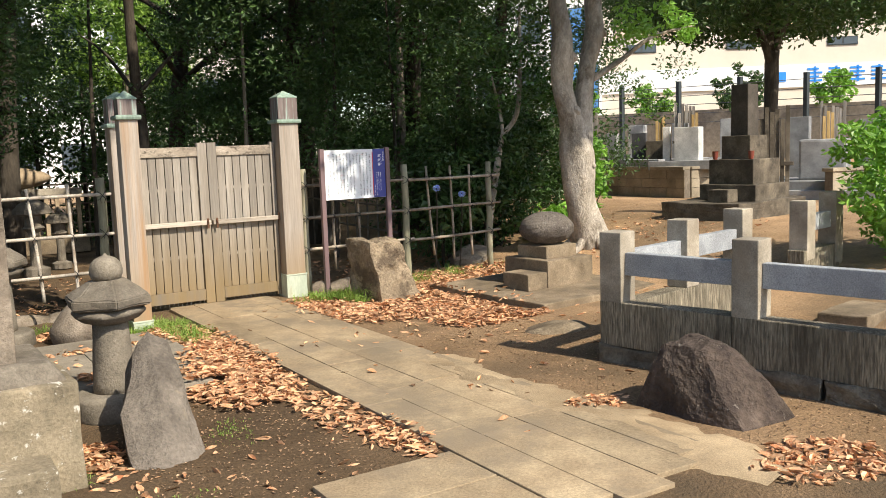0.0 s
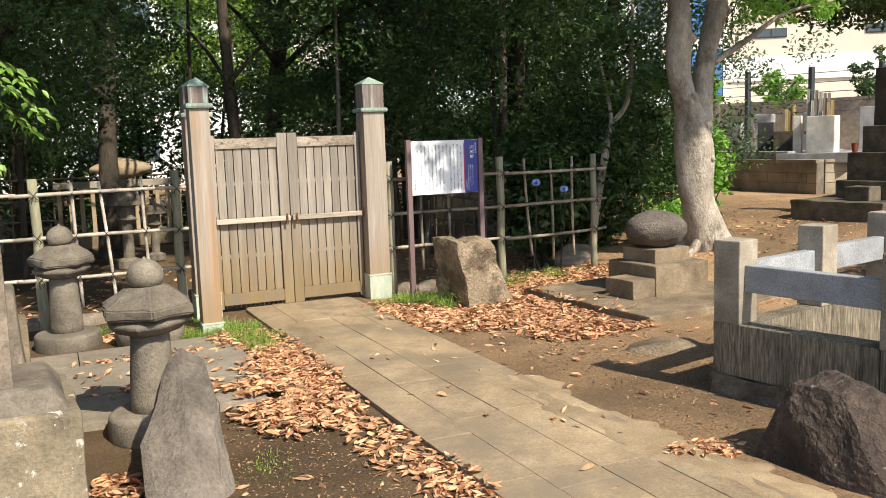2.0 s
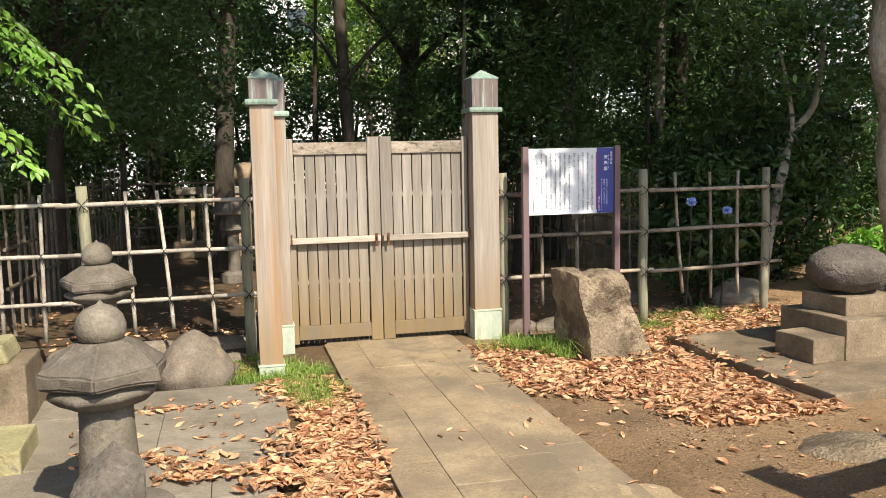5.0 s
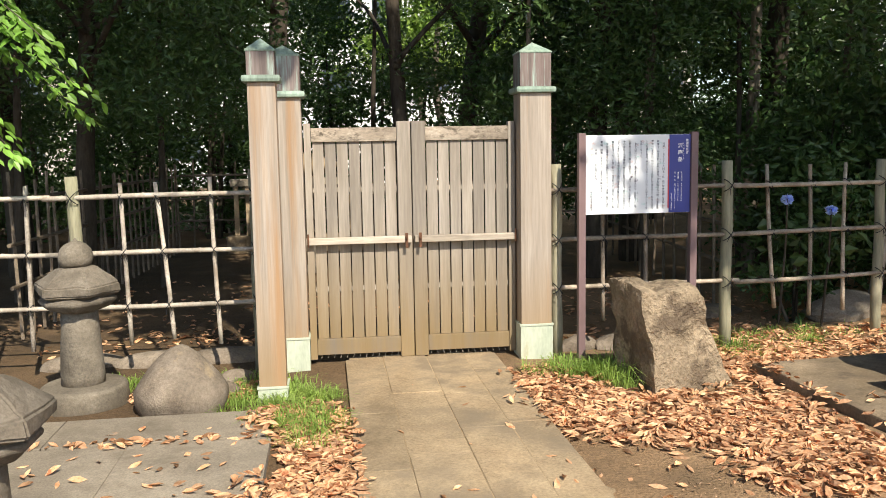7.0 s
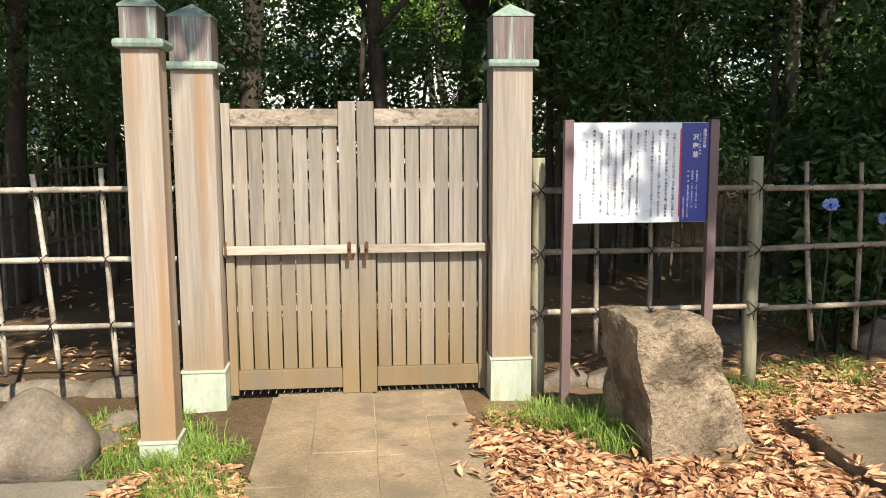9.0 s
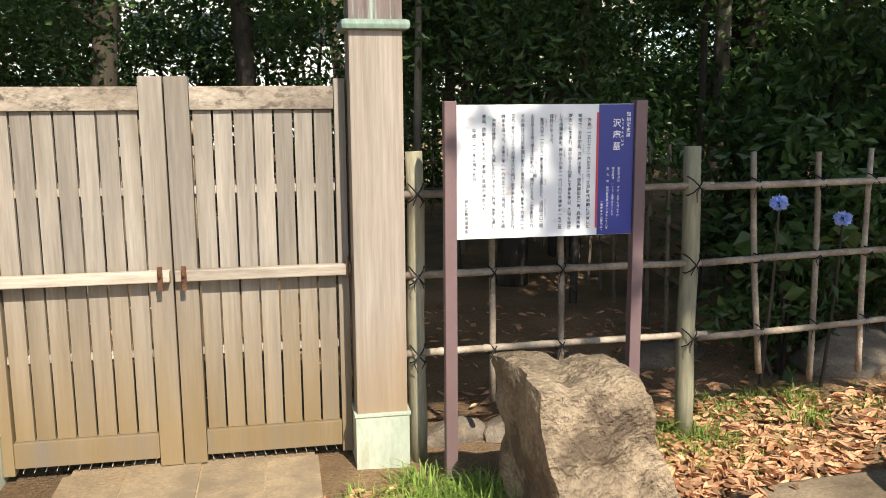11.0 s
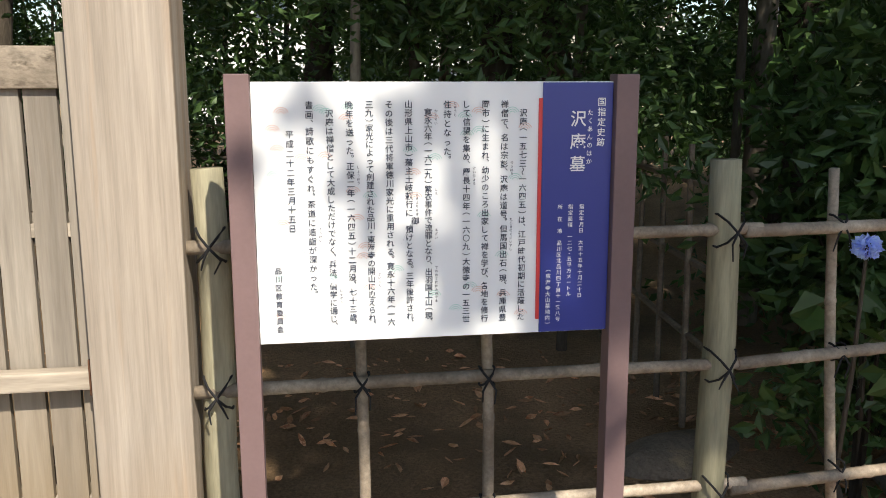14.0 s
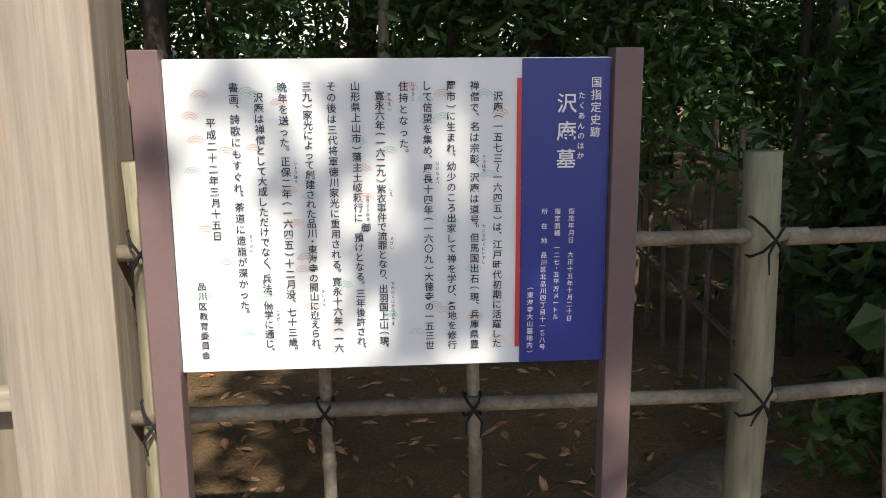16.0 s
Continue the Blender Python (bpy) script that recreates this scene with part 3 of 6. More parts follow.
lattice_fence("brown-tan bamboo lattice fence tied with black twine beside the sign", 1.03, 3.98, lambda x: -0.107 + max(0, x - 2.4) * 0.12,
              (1.275, 0.893, 0.522),
              [(1.452, 1.459, 1.1, 0.25), (1.787, 1.795, 1.1, 0.3), (2.80, 2.90, 1.43, 0.28), (3.19, 3.22, 1.42, 0.2), (3.52, 3.54, 1.43, 0.22)],
              [(1.088, 1.462, 0.042), (2.452, 1.464, 0.045), (3.85, 1.45, 0.04)], 3, M_TANBAMBOO)
lattice_fence("bleached bamboo lattice fence tied with black twine, one cane leaning", -5.6, -1.1, lambda x: -0.1 + max(0, -2.4 - x) * 0.02,
              (1.29, 0.90, 0.515),
              [(-1.46, -1.43, 1.42, 0.2), (-1.84, -1.76, 1.39, 0.25), (-2.08, -2.06, 1.39, 0.22), (-2.72, -2.74, 1.38, 0.2), (-3.05, -3.05, 1.4, 0.2), (-3.4, -3.42, 1.4, 0.2), (-4.1, -4.1, 1.4, 0.2), (-4.5, -4.48, 1.4, 0.2)],
              [(-1.145, 1.47, 0.045), (-2.40, 1.44, 0.045), (-3.75, 1.45, 0.045), (-5.1, 1.45, 0.045)], 23, M_BAMBOO)


# ---- information sign ----
GLYPHS = {}


def glyph(ch):
    """Outline mesh of one character in the built-in font."""
    if ch not in GLYPHS:
        cu = bpy.data.curves.new("glyph", "FONT")
        cu.body, cu.size, cu.resolution_u, cu.offset = ch, 1.0, 2, 0.011
        ob = bpy.data.objects.new("glyph", cu)
        me = ob.to_mesh()
        v = np.array([tuple(p.co) for p in me.vertices], float).reshape(-1, 3)
        f = [tuple(q.vertices) for q in me.polygons]
        ob.to_mesh_clear()
        bpy.data.objects.remove(ob)
        bpy.data.curves.remove(cu)
        GLYPHS[ch] = (v, f)
    return GLYPHS[ch]


def text_column(name, text, x, z, pitch, size, material, parent, y):
    """A column of upright characters from the top down, as one flat mesh."""
    vs, fs, n = [], [], 0
    for ch in text:
        if ch == "　":
            z -= pitch
            continue
        v, f = glyph(ch)
        step = pitch
        if len(v):
            lo, hi = v.min(0), v.max(0)
            mid = (lo + hi) / 2
            p = v.copy()
            if ch in "、。・":
                p = (p - mid) * size
                if ch != "・":
                    p[:, 0] += size * 0.30
                    p[:, 1] += size * 0.28
                step = pitch * 0.72
            elif ch in "（）～":
                p = p - mid
                p = np.stack([p[:, 1], -p[:, 0], p[:, 2]], 1) * size
                step = pitch * 0.8
            else:
                p = (p - np.array([mid[0], 0.38, 0])) * size
            for q in p:
                vs.append((x + q[0], y, z - step / 2 + q[1]))
            fs += [tuple(i + n for i in q) for q in f]
            n += len(v)
        z -= step
    me = bpy.data.meshes.new(name)
    me.from_pydata(vs, [], fs)
    me.materials.append(material)
    ob = new(name, me)
    ob.parent = parent
    return ob


def make_sign():
    sg = thing("information_sign", pose(0, 0, 0), "white and blue enamel history board on two mauve-brown square posts", "sign")
    X0, X1, Z0, Z1, Y = 1.218, 2.005, 1.102, 1.667, -0.42
    Wd, H = X1 - X0, Z1 - Z0
    back = part("board", box(X0 - 0.002, Y + 0.001, Z0 - 0.002, X1 + 0.002, Y + 0.022, Z1 + 0.002, 0.002), M_SIGNWHITE, sg, "white enamel board")
    part("blue_field", box(X0 + 0.797 * Wd, Y - 0.003, Z0, X1, Y + 0.001, Z1), M_SIGNBLUE, back, "dark blue title field")
    part("red_stripe", box(X0 + 0.786 * Wd, Y - 0.003, Z0 + 0.055 * H, X0 + 0.796 * Wd, Y + 0.001, Z0 + 0.94 * H), M_SIGNRED, back, "red stripe")
    for name, x in (("post", X0 - 0.0285), ("post", X1 + 0.0285)):
        part(name, box(x - 0.026, Y - 0.02, -0.05, x + 0.026, Y + 0.032, 1.685, 0.003), M_SIGNPOST, sg, "mauve-brown painted steel post")
    body = ["　沢庵（一五七三～一六四五）は、江戸時代初期に活躍した", "禅僧で、名は宗彭、沢庵は道号。但馬国出石（現、兵庫県豊", "岡市）に生まれ、幼少のころ出家して禅を学び、各地を修行",
            "して信望を集め、慶長十四年（一六〇九）大徳寺の一五三世", "住持となった。", "　寛永六年（一六二九）紫衣事件で流罪となり、出羽国上山（現、",
            "山形県上山市）藩主土岐頼行に御預けとなる。三年後許され、", "その後は三代将軍徳川家光に重用される。寛永十六年（一六", "三九）家光によって創建された品川・東海寺の開山に迎えられ、",
            "晩年を送った。正保二年（一六四五）十二月没、七十三歳。", "　沢庵は禅僧として大成しただけでなく、兵法、儒学に通じ、", "書画、詩歌にもすぐれ、茶道に造詣が深かった。", "　　　平成二十二年三月十五日"]

    def length(s):
        return sum(0.72 if c in "、。・" else 0.8 if c in "（）～" else 1 for c in s)
    for k, s in enumerate(body):
        pitch = 0.0202
        if length(s) * pitch > 0.50:
            pitch = 0.50 / length(s)
        text_column("text_column", s, X0 + (0.742 - 0.0538 * k) * Wd, Z0 + 0.935 * H, pitch, 0.0178, M_INK, back, Y - 0.0015)
    text_column("text_column", "品川区教育委員会", X0 + 0.054 * Wd, Z0 + 0.305 * H, 0.0188, 0.0160, M_INK, back, Y - 0.0015)
    for s, u, v, pitch, size in (("国指定史跡", 0.967, 0.945, 0.0222, 0.0200), ("たくあんのはか", 0.934, 0.90, 0.0180, 0.0135), ("沢庵墓", 0.900, 0.905, 0.0500, 0.0370),
                                 ("指定年月日　大正十五年十月二十日", 0.916, 0.525, 0.0137, 0.0118), ("指定面積　一二七・五平方メートル", 0.883, 0.525, 0.0137, 0.0118),
                                 ("所　在　地　品川区北品川四丁目十一番八号", 0.852, 0.525, 0.0137, 0.0118), ("（東海寺大山墓地内）", 0.821, 0.265, 0.0140, 0.0126)):
        text_column("title_column", s, X0 + u * Wd, Z0 + v * H, pitch, size, M_WHITEINK, back, Y - 0.005)
    for s, k, v in (("そうほう", 1, 0.70), ("たじまのくにいずし", 1, 0.475), ("けいちょう", 3, 0.68), ("じゅうじ", 4, 0.93), ("かんえい", 5, 0.90), ("しえ", 5, 0.60), ("るざい", 5, 0.44), ("でわのくにかみのやま", 5, 0.29),
                    ("ときよりゆき", 6, 0.58), ("かいさん", 8, 0.27), ("しょうほう", 9, 0.69), ("じゅがく", 10, 0.21), ("ぞうけい", 11, 0.455)):
        text_column("reading_column", s, X0 + (0.742 - 0.0538 * k + 0.022) * Wd, Z0 + v * H, 0.0085, 0.0072, M_INK, back, Y - 0.0015)
    # faint printed arcs
    rnd = random.Random(5)
    for k in range(44):
        cx, cz = X0 + rnd.uniform(0.05, 0.76) * Wd, Z0 + rnd.uniform(0.05, 0.93) * H
        bm = bmesh.new()
        for r in (0.006, 0.0105, 0.015):
            prev = None
            for i in range(9):
                a = math.pi * (0.1 + 0.8 * i / 8)
                cur = (bm.verts.new((cx + r * math.cos(a), Y - 0.0008, cz + r * math.sin(a))), bm.verts.new((cx + (r + 0.0013) * math.cos(a), Y - 0.0008, cz + (r + 0.0013) * math.sin(a))))
                if prev:
                    bm.faces.new((prev[0], prev[1], cur[1], cur[0]))
                prev = cur
        part("arc_print", bm, M_ARCPINK if k % 2 else M_ARCGREEN, back)
    return sg


make_sign()


# ---- standing stones and rocks ----
def muhoto(x, y, top, cap_r, turn, label, tilt=0.0):
    """A monk's grave tower: round base, shaft, lotus ring, hexagonal cap and bud."""
    k = top / 1.05
    st = thing("stone_grave_tower", pose(x, y, 0, tilt, tilt * 0.5, turn), label, "gravestone", "grave towers")
    part("base", worn(lathe([(0.272, -0.05), (0.275, 0.0), (0.275, 0.05), (0.272, 0.10), (0.268, 0.112), (0.255, 0.122), (0.24, 0.124), (0.15, 0.127)], 32), 0.012, 4, 1), M_TOWER, st, smooth=True)
    part("shaft", worn(lathe([(0.135, 0.10), (0.134, 0.2), (0.125, 0.35), (0.116, 0.5), (0.113, 0.63 * k)], 32), 0.004, 12, 2), M_TOWER, st, "pitted round shaft", smooth=True)
    z = 0.60 * k
    ring = lathe([(0.118, z - 0.012), (0.19, z + 0.012), (0.236, z + 0.050), (0.238, z + 0.070), (0.20, z + 0.092)], 8, 0.2)
    bmesh.ops.bevel(ring, geom=ring.edges[:], offset=0.005, segments=1, affect="EDGES")
    part("lotus_ring", worn(ring, 0.010, 7, 3, 2), M_DARKSTONE, st, "dark eight-sided moulding")
    z = 0.672 * k
    r = cap_r
    bm = lathe([(0.15, z), (r * 0.97, z + 0.036), (r, z + 0.098), (r * 0.43, z + 0.200)], 6, 0.3)
    bmesh.ops.bevel(bm, geom=bm.edges[:], offset=0.009, segments=2, affect="EDGES")
    bm = worn(bm, 0.022, 5, 4, 4)
    part("cap", worn(bm, 0.008, 16, 6), M_DARKSTONE, st, "hexagonal sloping stone cap with chipped rim")
    z = 0.868 * k
    part("bud", worn(lathe([(0.070, z), (0.090, z + 0.012), (0.104, z + 0.045), (0.105, z + 0.075), (0.094, z + 0.115), (0.070, z + 0.143), (0.042, z + 0.158), (0.016, z + 0.168), (0.004, top)], 28), 0.006, 8, 5), M_TOWER, st, "round stone bud with a blunt tip", smooth=True)
    return st


muhoto(-1.825, -3.55, 1.05, 0.285, 12, "weathered stone grave tower with dark hexagonal cap and bud")
muhoto(-2.225, -0.75, 1.07, 0.272, 40, "paler stone grave tower with round-edged cap near the bamboo fence")


def lone_rock(name, size, seed, at, material, label, smooth=False, **kw):
    ob = part(name, rock(size, seed, **kw), material, None, at=at, smooth=smooth)
    return tagged(ob, label, "rock")


def hewn(low, high, cuts, rough, seed, bulge=0.0, notch=None):
    """A block between four ground corners and four top corners, weathered."""
    rnd = random.Random(seed)
    bm = bmesh.new()
    bmesh.ops.create_cube(bm, size=2)
    bmesh.ops.subdivide_edges(bm, edges=bm.edges[:], cuts=cuts, use_grid_fill=True)
    o = Vector((seed * 3.7, seed * 1.9, seed * 0.7))
    for v in bm.verts:
        u, w, t = (v.co.x + 1) / 2, (v.co.y + 1) / 2, (v.co.z + 1) / 2
        c = []
        for q in (low, high):
            p = [Vector((a, b, z)) for a, b, z in q]
            c.append(p[0].lerp(p[1], u).lerp(p[3].lerp(p[2], u), w))
        n = v.co.normalized()
        p = c[0].lerp(c[1], t)
        mid = sum((Vector(q) for q in (*low, *high)), Vector()) / 8
        p += (p - mid) * bulge * (1.4 - v.co.length)
        p += noise.noise_vector(p * 3.2 + o) * rough + noise.noise_vector(p * 9 + o) * rough * 0.45 + noise.noise_vector(p * 24 + o) * rough * 0.18
        if notch:
            p.z -= notch[1] * math.exp(-((u - notch[0] - 0.15 * w) / notch[2]) ** 2) * max(0, t - 0.55) / 0.45
        v.co = p
    return bm


def corner_rock(name, low, high, rough, seed, material, label, bulge=0.15, cuts=13, notch=None):
    low = [(a, b, -0.06) for a, b in low]
    return tagged(part(name, hewn(low, high, cuts, rough, seed, bulge, notch), material), label, "rock")


def standing_stone():
    """A slab leaning back, with a broad face and a ridge."""
    bm = bmesh.new()
    for p in ((-1.80, -4.15, 0.55), (-1.71, -4.12, 0.60), (-1.60, -4.17, 0.53), (-2.0, -4.56, 0.25), (-2.0, -4.82, -0.06), (-1.80, -4.62, 0.30), (-1.84, -4.92, -0.06), (-1.67, -4.86, -0.06), (-1.63, -4.48, 0.28),
              (-1.58, -4.70, -0.06), (-1.65, -4.06, 0.42), (-1.85, -4.02, 0.36), (-1.62, -4.25, -0.06), (-1.95, -4.30, -0.06)):
        bm.verts.new(p)
    bmesh.ops.convex_hull(bm, input=bm.verts[:])
    bmesh.ops.subdivide_edges(bm, edges=bm.edges[:], cuts=9, use_grid_fill=True)
    bmesh.ops.triangulate(bm, faces=bm.faces[:])
    for v in bm.verts:
        c = v.co.copy()
        v.co += noise.noise_vector(c * 4) * 0.022 + noise.noise_vector(c * 12) * 0.010 + noise.noise_vector(c * 30) * 0.004
    bmesh.ops.recalc_face_normals(bm, faces=bm.faces[:])
    return tagged(part("standing_stone", bm, M_SLATE), "pointed grey natural slab leaning back in the soil", "standing stone")


standing_stone()
corner_rock("garden_rock", [(1.44, -1.30), (2.04, -1.12), (1.98, -0.66), (1.36, -0.66)], [(1.37, -1.17, 0.65), (1.79, -1.08, 0.65), (1.76, -0.72, 0.67), (1.30, -0.72, 0.67)], 0.045, 8, M_ROCK, "flat-topped tan boulder before the sign", 0.05, 19, (0.40, 0.022, 0.09))
corner_rock("garden_rock", [(0.86, -5.60), (0.96, -6.38), (1.50, -6.42), (1.50, -5.56)], [(1.00, -5.74, 0.42), (1.06, -6.04, 0.38), (1.28, -6.08, 0.38), (1.34, -5.72, 0.42)], 0.04, 12, M_BASALT, "dark rough reddish-brown boulder against the curb wall", 0.22, 19)
lone_rock("garden_rock", (0.29, 0.26, 0.45), 31, pose(-1.57, -1.02, 0), M_GREYROCK, "smooth rounded cone-shaped grey rock at the paving edge", True, rough=0.06, planes=0, taper=0.45)
lone_rock("garden_rock", (0.34, 0.24, 0.12), 41, pose(2.03, -3.5, -0.03), M_ROCK, "low flat rock sunk in the soil", True, rough=0.08, planes=2)
lone_rock("garden_rock", (0.40, 0.30, 0.30), 51, pose(4.0, 0.75, 0.0), M_DARKSTONE, "dark mossy rock under the shrubs", rough=0.15)
for i, (x, y, s) in enumerate(((-1.95, 0.25, 0.3), (-1.45, 0.3, 0.35), (-2.5, 0.3, 0.3), (1.3, 0.15, 0.22), (1.75, 0.2, 0.3), (2.9, 1.2, 0.4), (-1.3, -0.42, 0.14), (-1.35, -0.75, 0.12))):
    lone_rock("edging_stone", (s * 1.1, s * 0.5, 0.16), 60 + i, pose(x, y, -0.03, 0, 0, i * 5), M_GREYROCK, "low grey edging stone at the foot of the fence", rough=0.12, planes=5, detail=3)


lone_rock("edging_stone", (0.16, 0.13, 0.07), 81, pose(1.20, -0.42, -0.02), M_GREYROCK, "flat grey stone at the foot of the sign post", rough=0.1, planes=4, detail=3)


# ---- monument on the left ----
def monument():
    mo = thing("stone_monument", pose(-2.26, -4.9, 0, 0, 0, 3), "tall grey stele on a lichen-spotted stone block", "monument")
    part("block", worn(box(-0.95, 0.0, -0.02, 0.0, 0.75, 0.56, 0.02), 0.012, 5, 3, 3), M_MONU, mo, "tan block with white lichen")
    part("shoulder", worn(box(-0.90, 0.03, 0.55, -0.03, 0.70, 0.66, 0.03, taper=0.84), 0.012, 5, 4, 3), M_DARKSTONE, mo, "dark sloping shoulder")
    part("stele", worn(box(-0.82, 0.14, 0.64, -0.25, 0.52, 2.5, 0.015), 0.006, 4, 5, 3), M_GREYROCK, mo, "upright grey stele")
    part("step", worn(box(-0.95, -0.28, -0.02, -0.17, 0.0, 0.22, 0.03), 0.012, 5, 6, 3), M_MONU, mo)
    return mo


monument()


def grave_block(x0, y0, x1, y1, z, material, label, top=None):
    g = thing("grave_pedestal", pose((x0 + x1) / 2, (y0 + y1) / 2, 0, 0, 0, 2), label, "gravestone", "old graves")
    a, b = (x1 - x0) / 2, (y1 - y0) / 2
    part("pedestal", worn(box(-a, -b, -0.02, a, b, z, 0.015), 0.008, 5, int(z * 50), 2), material, g)
    if top:
        part("top_stone", worn(box(-a * top[0], -b * top[0], z - 0.005, a * top[0], b * top[0], z + top[1], 0.025, taper=0.9), 0.01, 6, 9, 2), top[2], g)
    return g


grave_block(-3.2, -3.75, -2.42, -3.15, 0.42, M_GREYROCK, "plain grey grave pedestal on the paving", (0.8, 0.5, M_GREYROCK))
grave_block(-2.95, -2.75, -2.38, -2.25, 0.16, M_MOSSY, "low moss-yellow stone block on the paving")
grave_block(-3.3, -1.9, -2.52, -1.35, 0.42, M_STONE, "stone grave pedestal with a mossy top", (0.75, 0.12, M_MOSSY))


# ---- egg-stone grave on its plinth ----
def egg_grave():
    e = thing("egg_stone_grave", pose(2.40, -1.80, 0, 0, 0, 4.7), "dark egg-shaped stone on stepped brown plinths and a broad slab", "gravestone")
    part("floor_slab", worn(box(-0.02, -0.98, -0.03, 2.2, 0.97, 0.055, 0.012), 0.01, 4, 1, 5), M_STONE, e, "broad low foundation slab")
    part("front_step", worn(box(0.42, -0.28, 0.05, 0.80, 0.14, 0.235, 0.01), 0.005, 6, 2, 2), M_STONE, e)
    part("plinth", worn(box(0.70, -0.30, 0.05, 1.42, 0.42, 0.36, 0.012), 0.005, 6, 3, 2), M_STONE, e)
    part("upper_plinth", worn(box(0.82, -0.16, 0.355, 1.30, 0.32, 0.50, 0.01), 0.005, 6, 4, 2), M_STONE, e)
    bm = bmesh.new()
    bmesh.ops.create_icosphere(bm, subdivisions=5, radius=1)
    for v in bm.verts:
        v.co = Vector((v.co.x * 0.33, v.co.y * 0.30, v.co.z * 0.195)) + noise.noise_vector(v.co * 3) * 0.012 + noise.noise_vector(v.co * 14) * 0.006
    part("egg_stone", bm, M_PITTED, e, "pitted dark egg-shaped stone", True, at=pose(1.06, 0.08, 0.68))
    return e


M_PITTED = surface("pitted dark stone", (0.12, 0.10, 0.085), (0.17, 0.145, 0.12), 4.0, 0.95, 1.0, 45, spots=(0.22, 0.20, 0.17), spot_scale=20.0, bump_size=0.02)
egg_grave()


# ---- curb wall enclosure ----
def enclosure():
    en = thing("grave_enclosure", pose(1.49, -4.63, 0, 0, 0, 11.5), "streaked stone curb wall with granite pillars and rails", "enclosure")
    # long side towards the path, along -y; back side along +x
    y = 0.0
    for i, ln in enumerate((1.08, 1.55, 1.55)):
        part("wall_panel", worn(box(0.02, y - ln + 0.004, 0.125, 0.20, y - 0.004, 0.46, 0.008), 0.004, 6, i, 4), M_CURB, en, "water-streaked stone panel")
        y -= ln
    y = 0.0
    for i, ln in enumerate((0.75, 0.95, 0.85, 0.9, 0.75)):
        part("footing_stone", worn(box(0.0, y - ln + 0.006, -0.05, 0.24, y - 0.006, 0.125, 0.015), 0.030, 13, 20 + i, 7), M_FOOTING, en, "rough hewn footing stone")
        y -= ln
    for x0, x1 in ((0.205, 1.10), (1.108, 2.15), (3.2, 4.15)):
        z = rise(1.49 + x0 * 0.98)
        part("wall_panel", worn(box(x0, -0.19, z - 0.05, x1, -0.01, 0.44 + z * 0.5, 0.008), 0.004, 6, 7, 4), M_CURB, en)
    def pillar(x, yy, z0, zt):
        part("pillar", worn(box(x - 0.095, yy - 0.095, z0, x + 0.095, yy + 0.095, zt, 0.008), 0.003, 6, int(x * 9), 2), M_GRANITE, en, "square granite pillar")
    for yy in (-0.10, -1.17, -2.30, -3.45):
        pillar(0.115, yy, 0.455, 0.985)
    for x, z0, zt in ((1.06, 0.44, 1.0), (2.0, 0.46, 1.02), (3.35, 0.4, 1.0), (4.05, 0.3, 1.05)):
        pillar(x, -0.10, z0, zt)
    for a, b in ((-0.195, -1.075), (-1.265, -2.205), (-2.395, -3.355)):
        part("rail", worn(box(0.075, b, 0.66, 0.155, a, 0.83, 0.006), 0.002, 6, 3, 2), M_RAILSTONE, en, "blue-grey granite rail")
    for a, b, dz in ((0.21, 0.965, 0), (1.155, 1.905, 0.01), (3.445, 3.955, 0.02)):
        part("rail", worn(box(a, -0.14, 0.66 + dz, b, -0.06, 0.83 + dz, 0.006), 0.002, 6, 3, 2), M_RAILSTONE, en, "blue-grey granite rail")
    return en


def stepping_slab(x, y, sx, sy, turn):
    ob = part("stepping_slab", worn(box(-sx / 2, -sy / 2, -0.06, sx / 2, sy / 2, 0.075, 0.015), 0.012, 4, 8, 4), M_STONE, at=pose(x, y, rise(x), 0, 0, turn))
    return tagged(ob, "flat brown stepping slab on the bare soil", "stepping stone")


M_FOOTING = surface("rough footing stone", (0.12, 0.10, 0.075), (0.19, 0.165, 0.125), 6.0, 0.95, 1.0, 30, spots=(0.30, 0.27, 0.22), spot_scale=9.0, spot_edge=(0.62, 0.7), coords="World", bump_size=0.02)
enclosure()
stepping_slab(4.10, -5.12, 0.75, 0.42, 12)


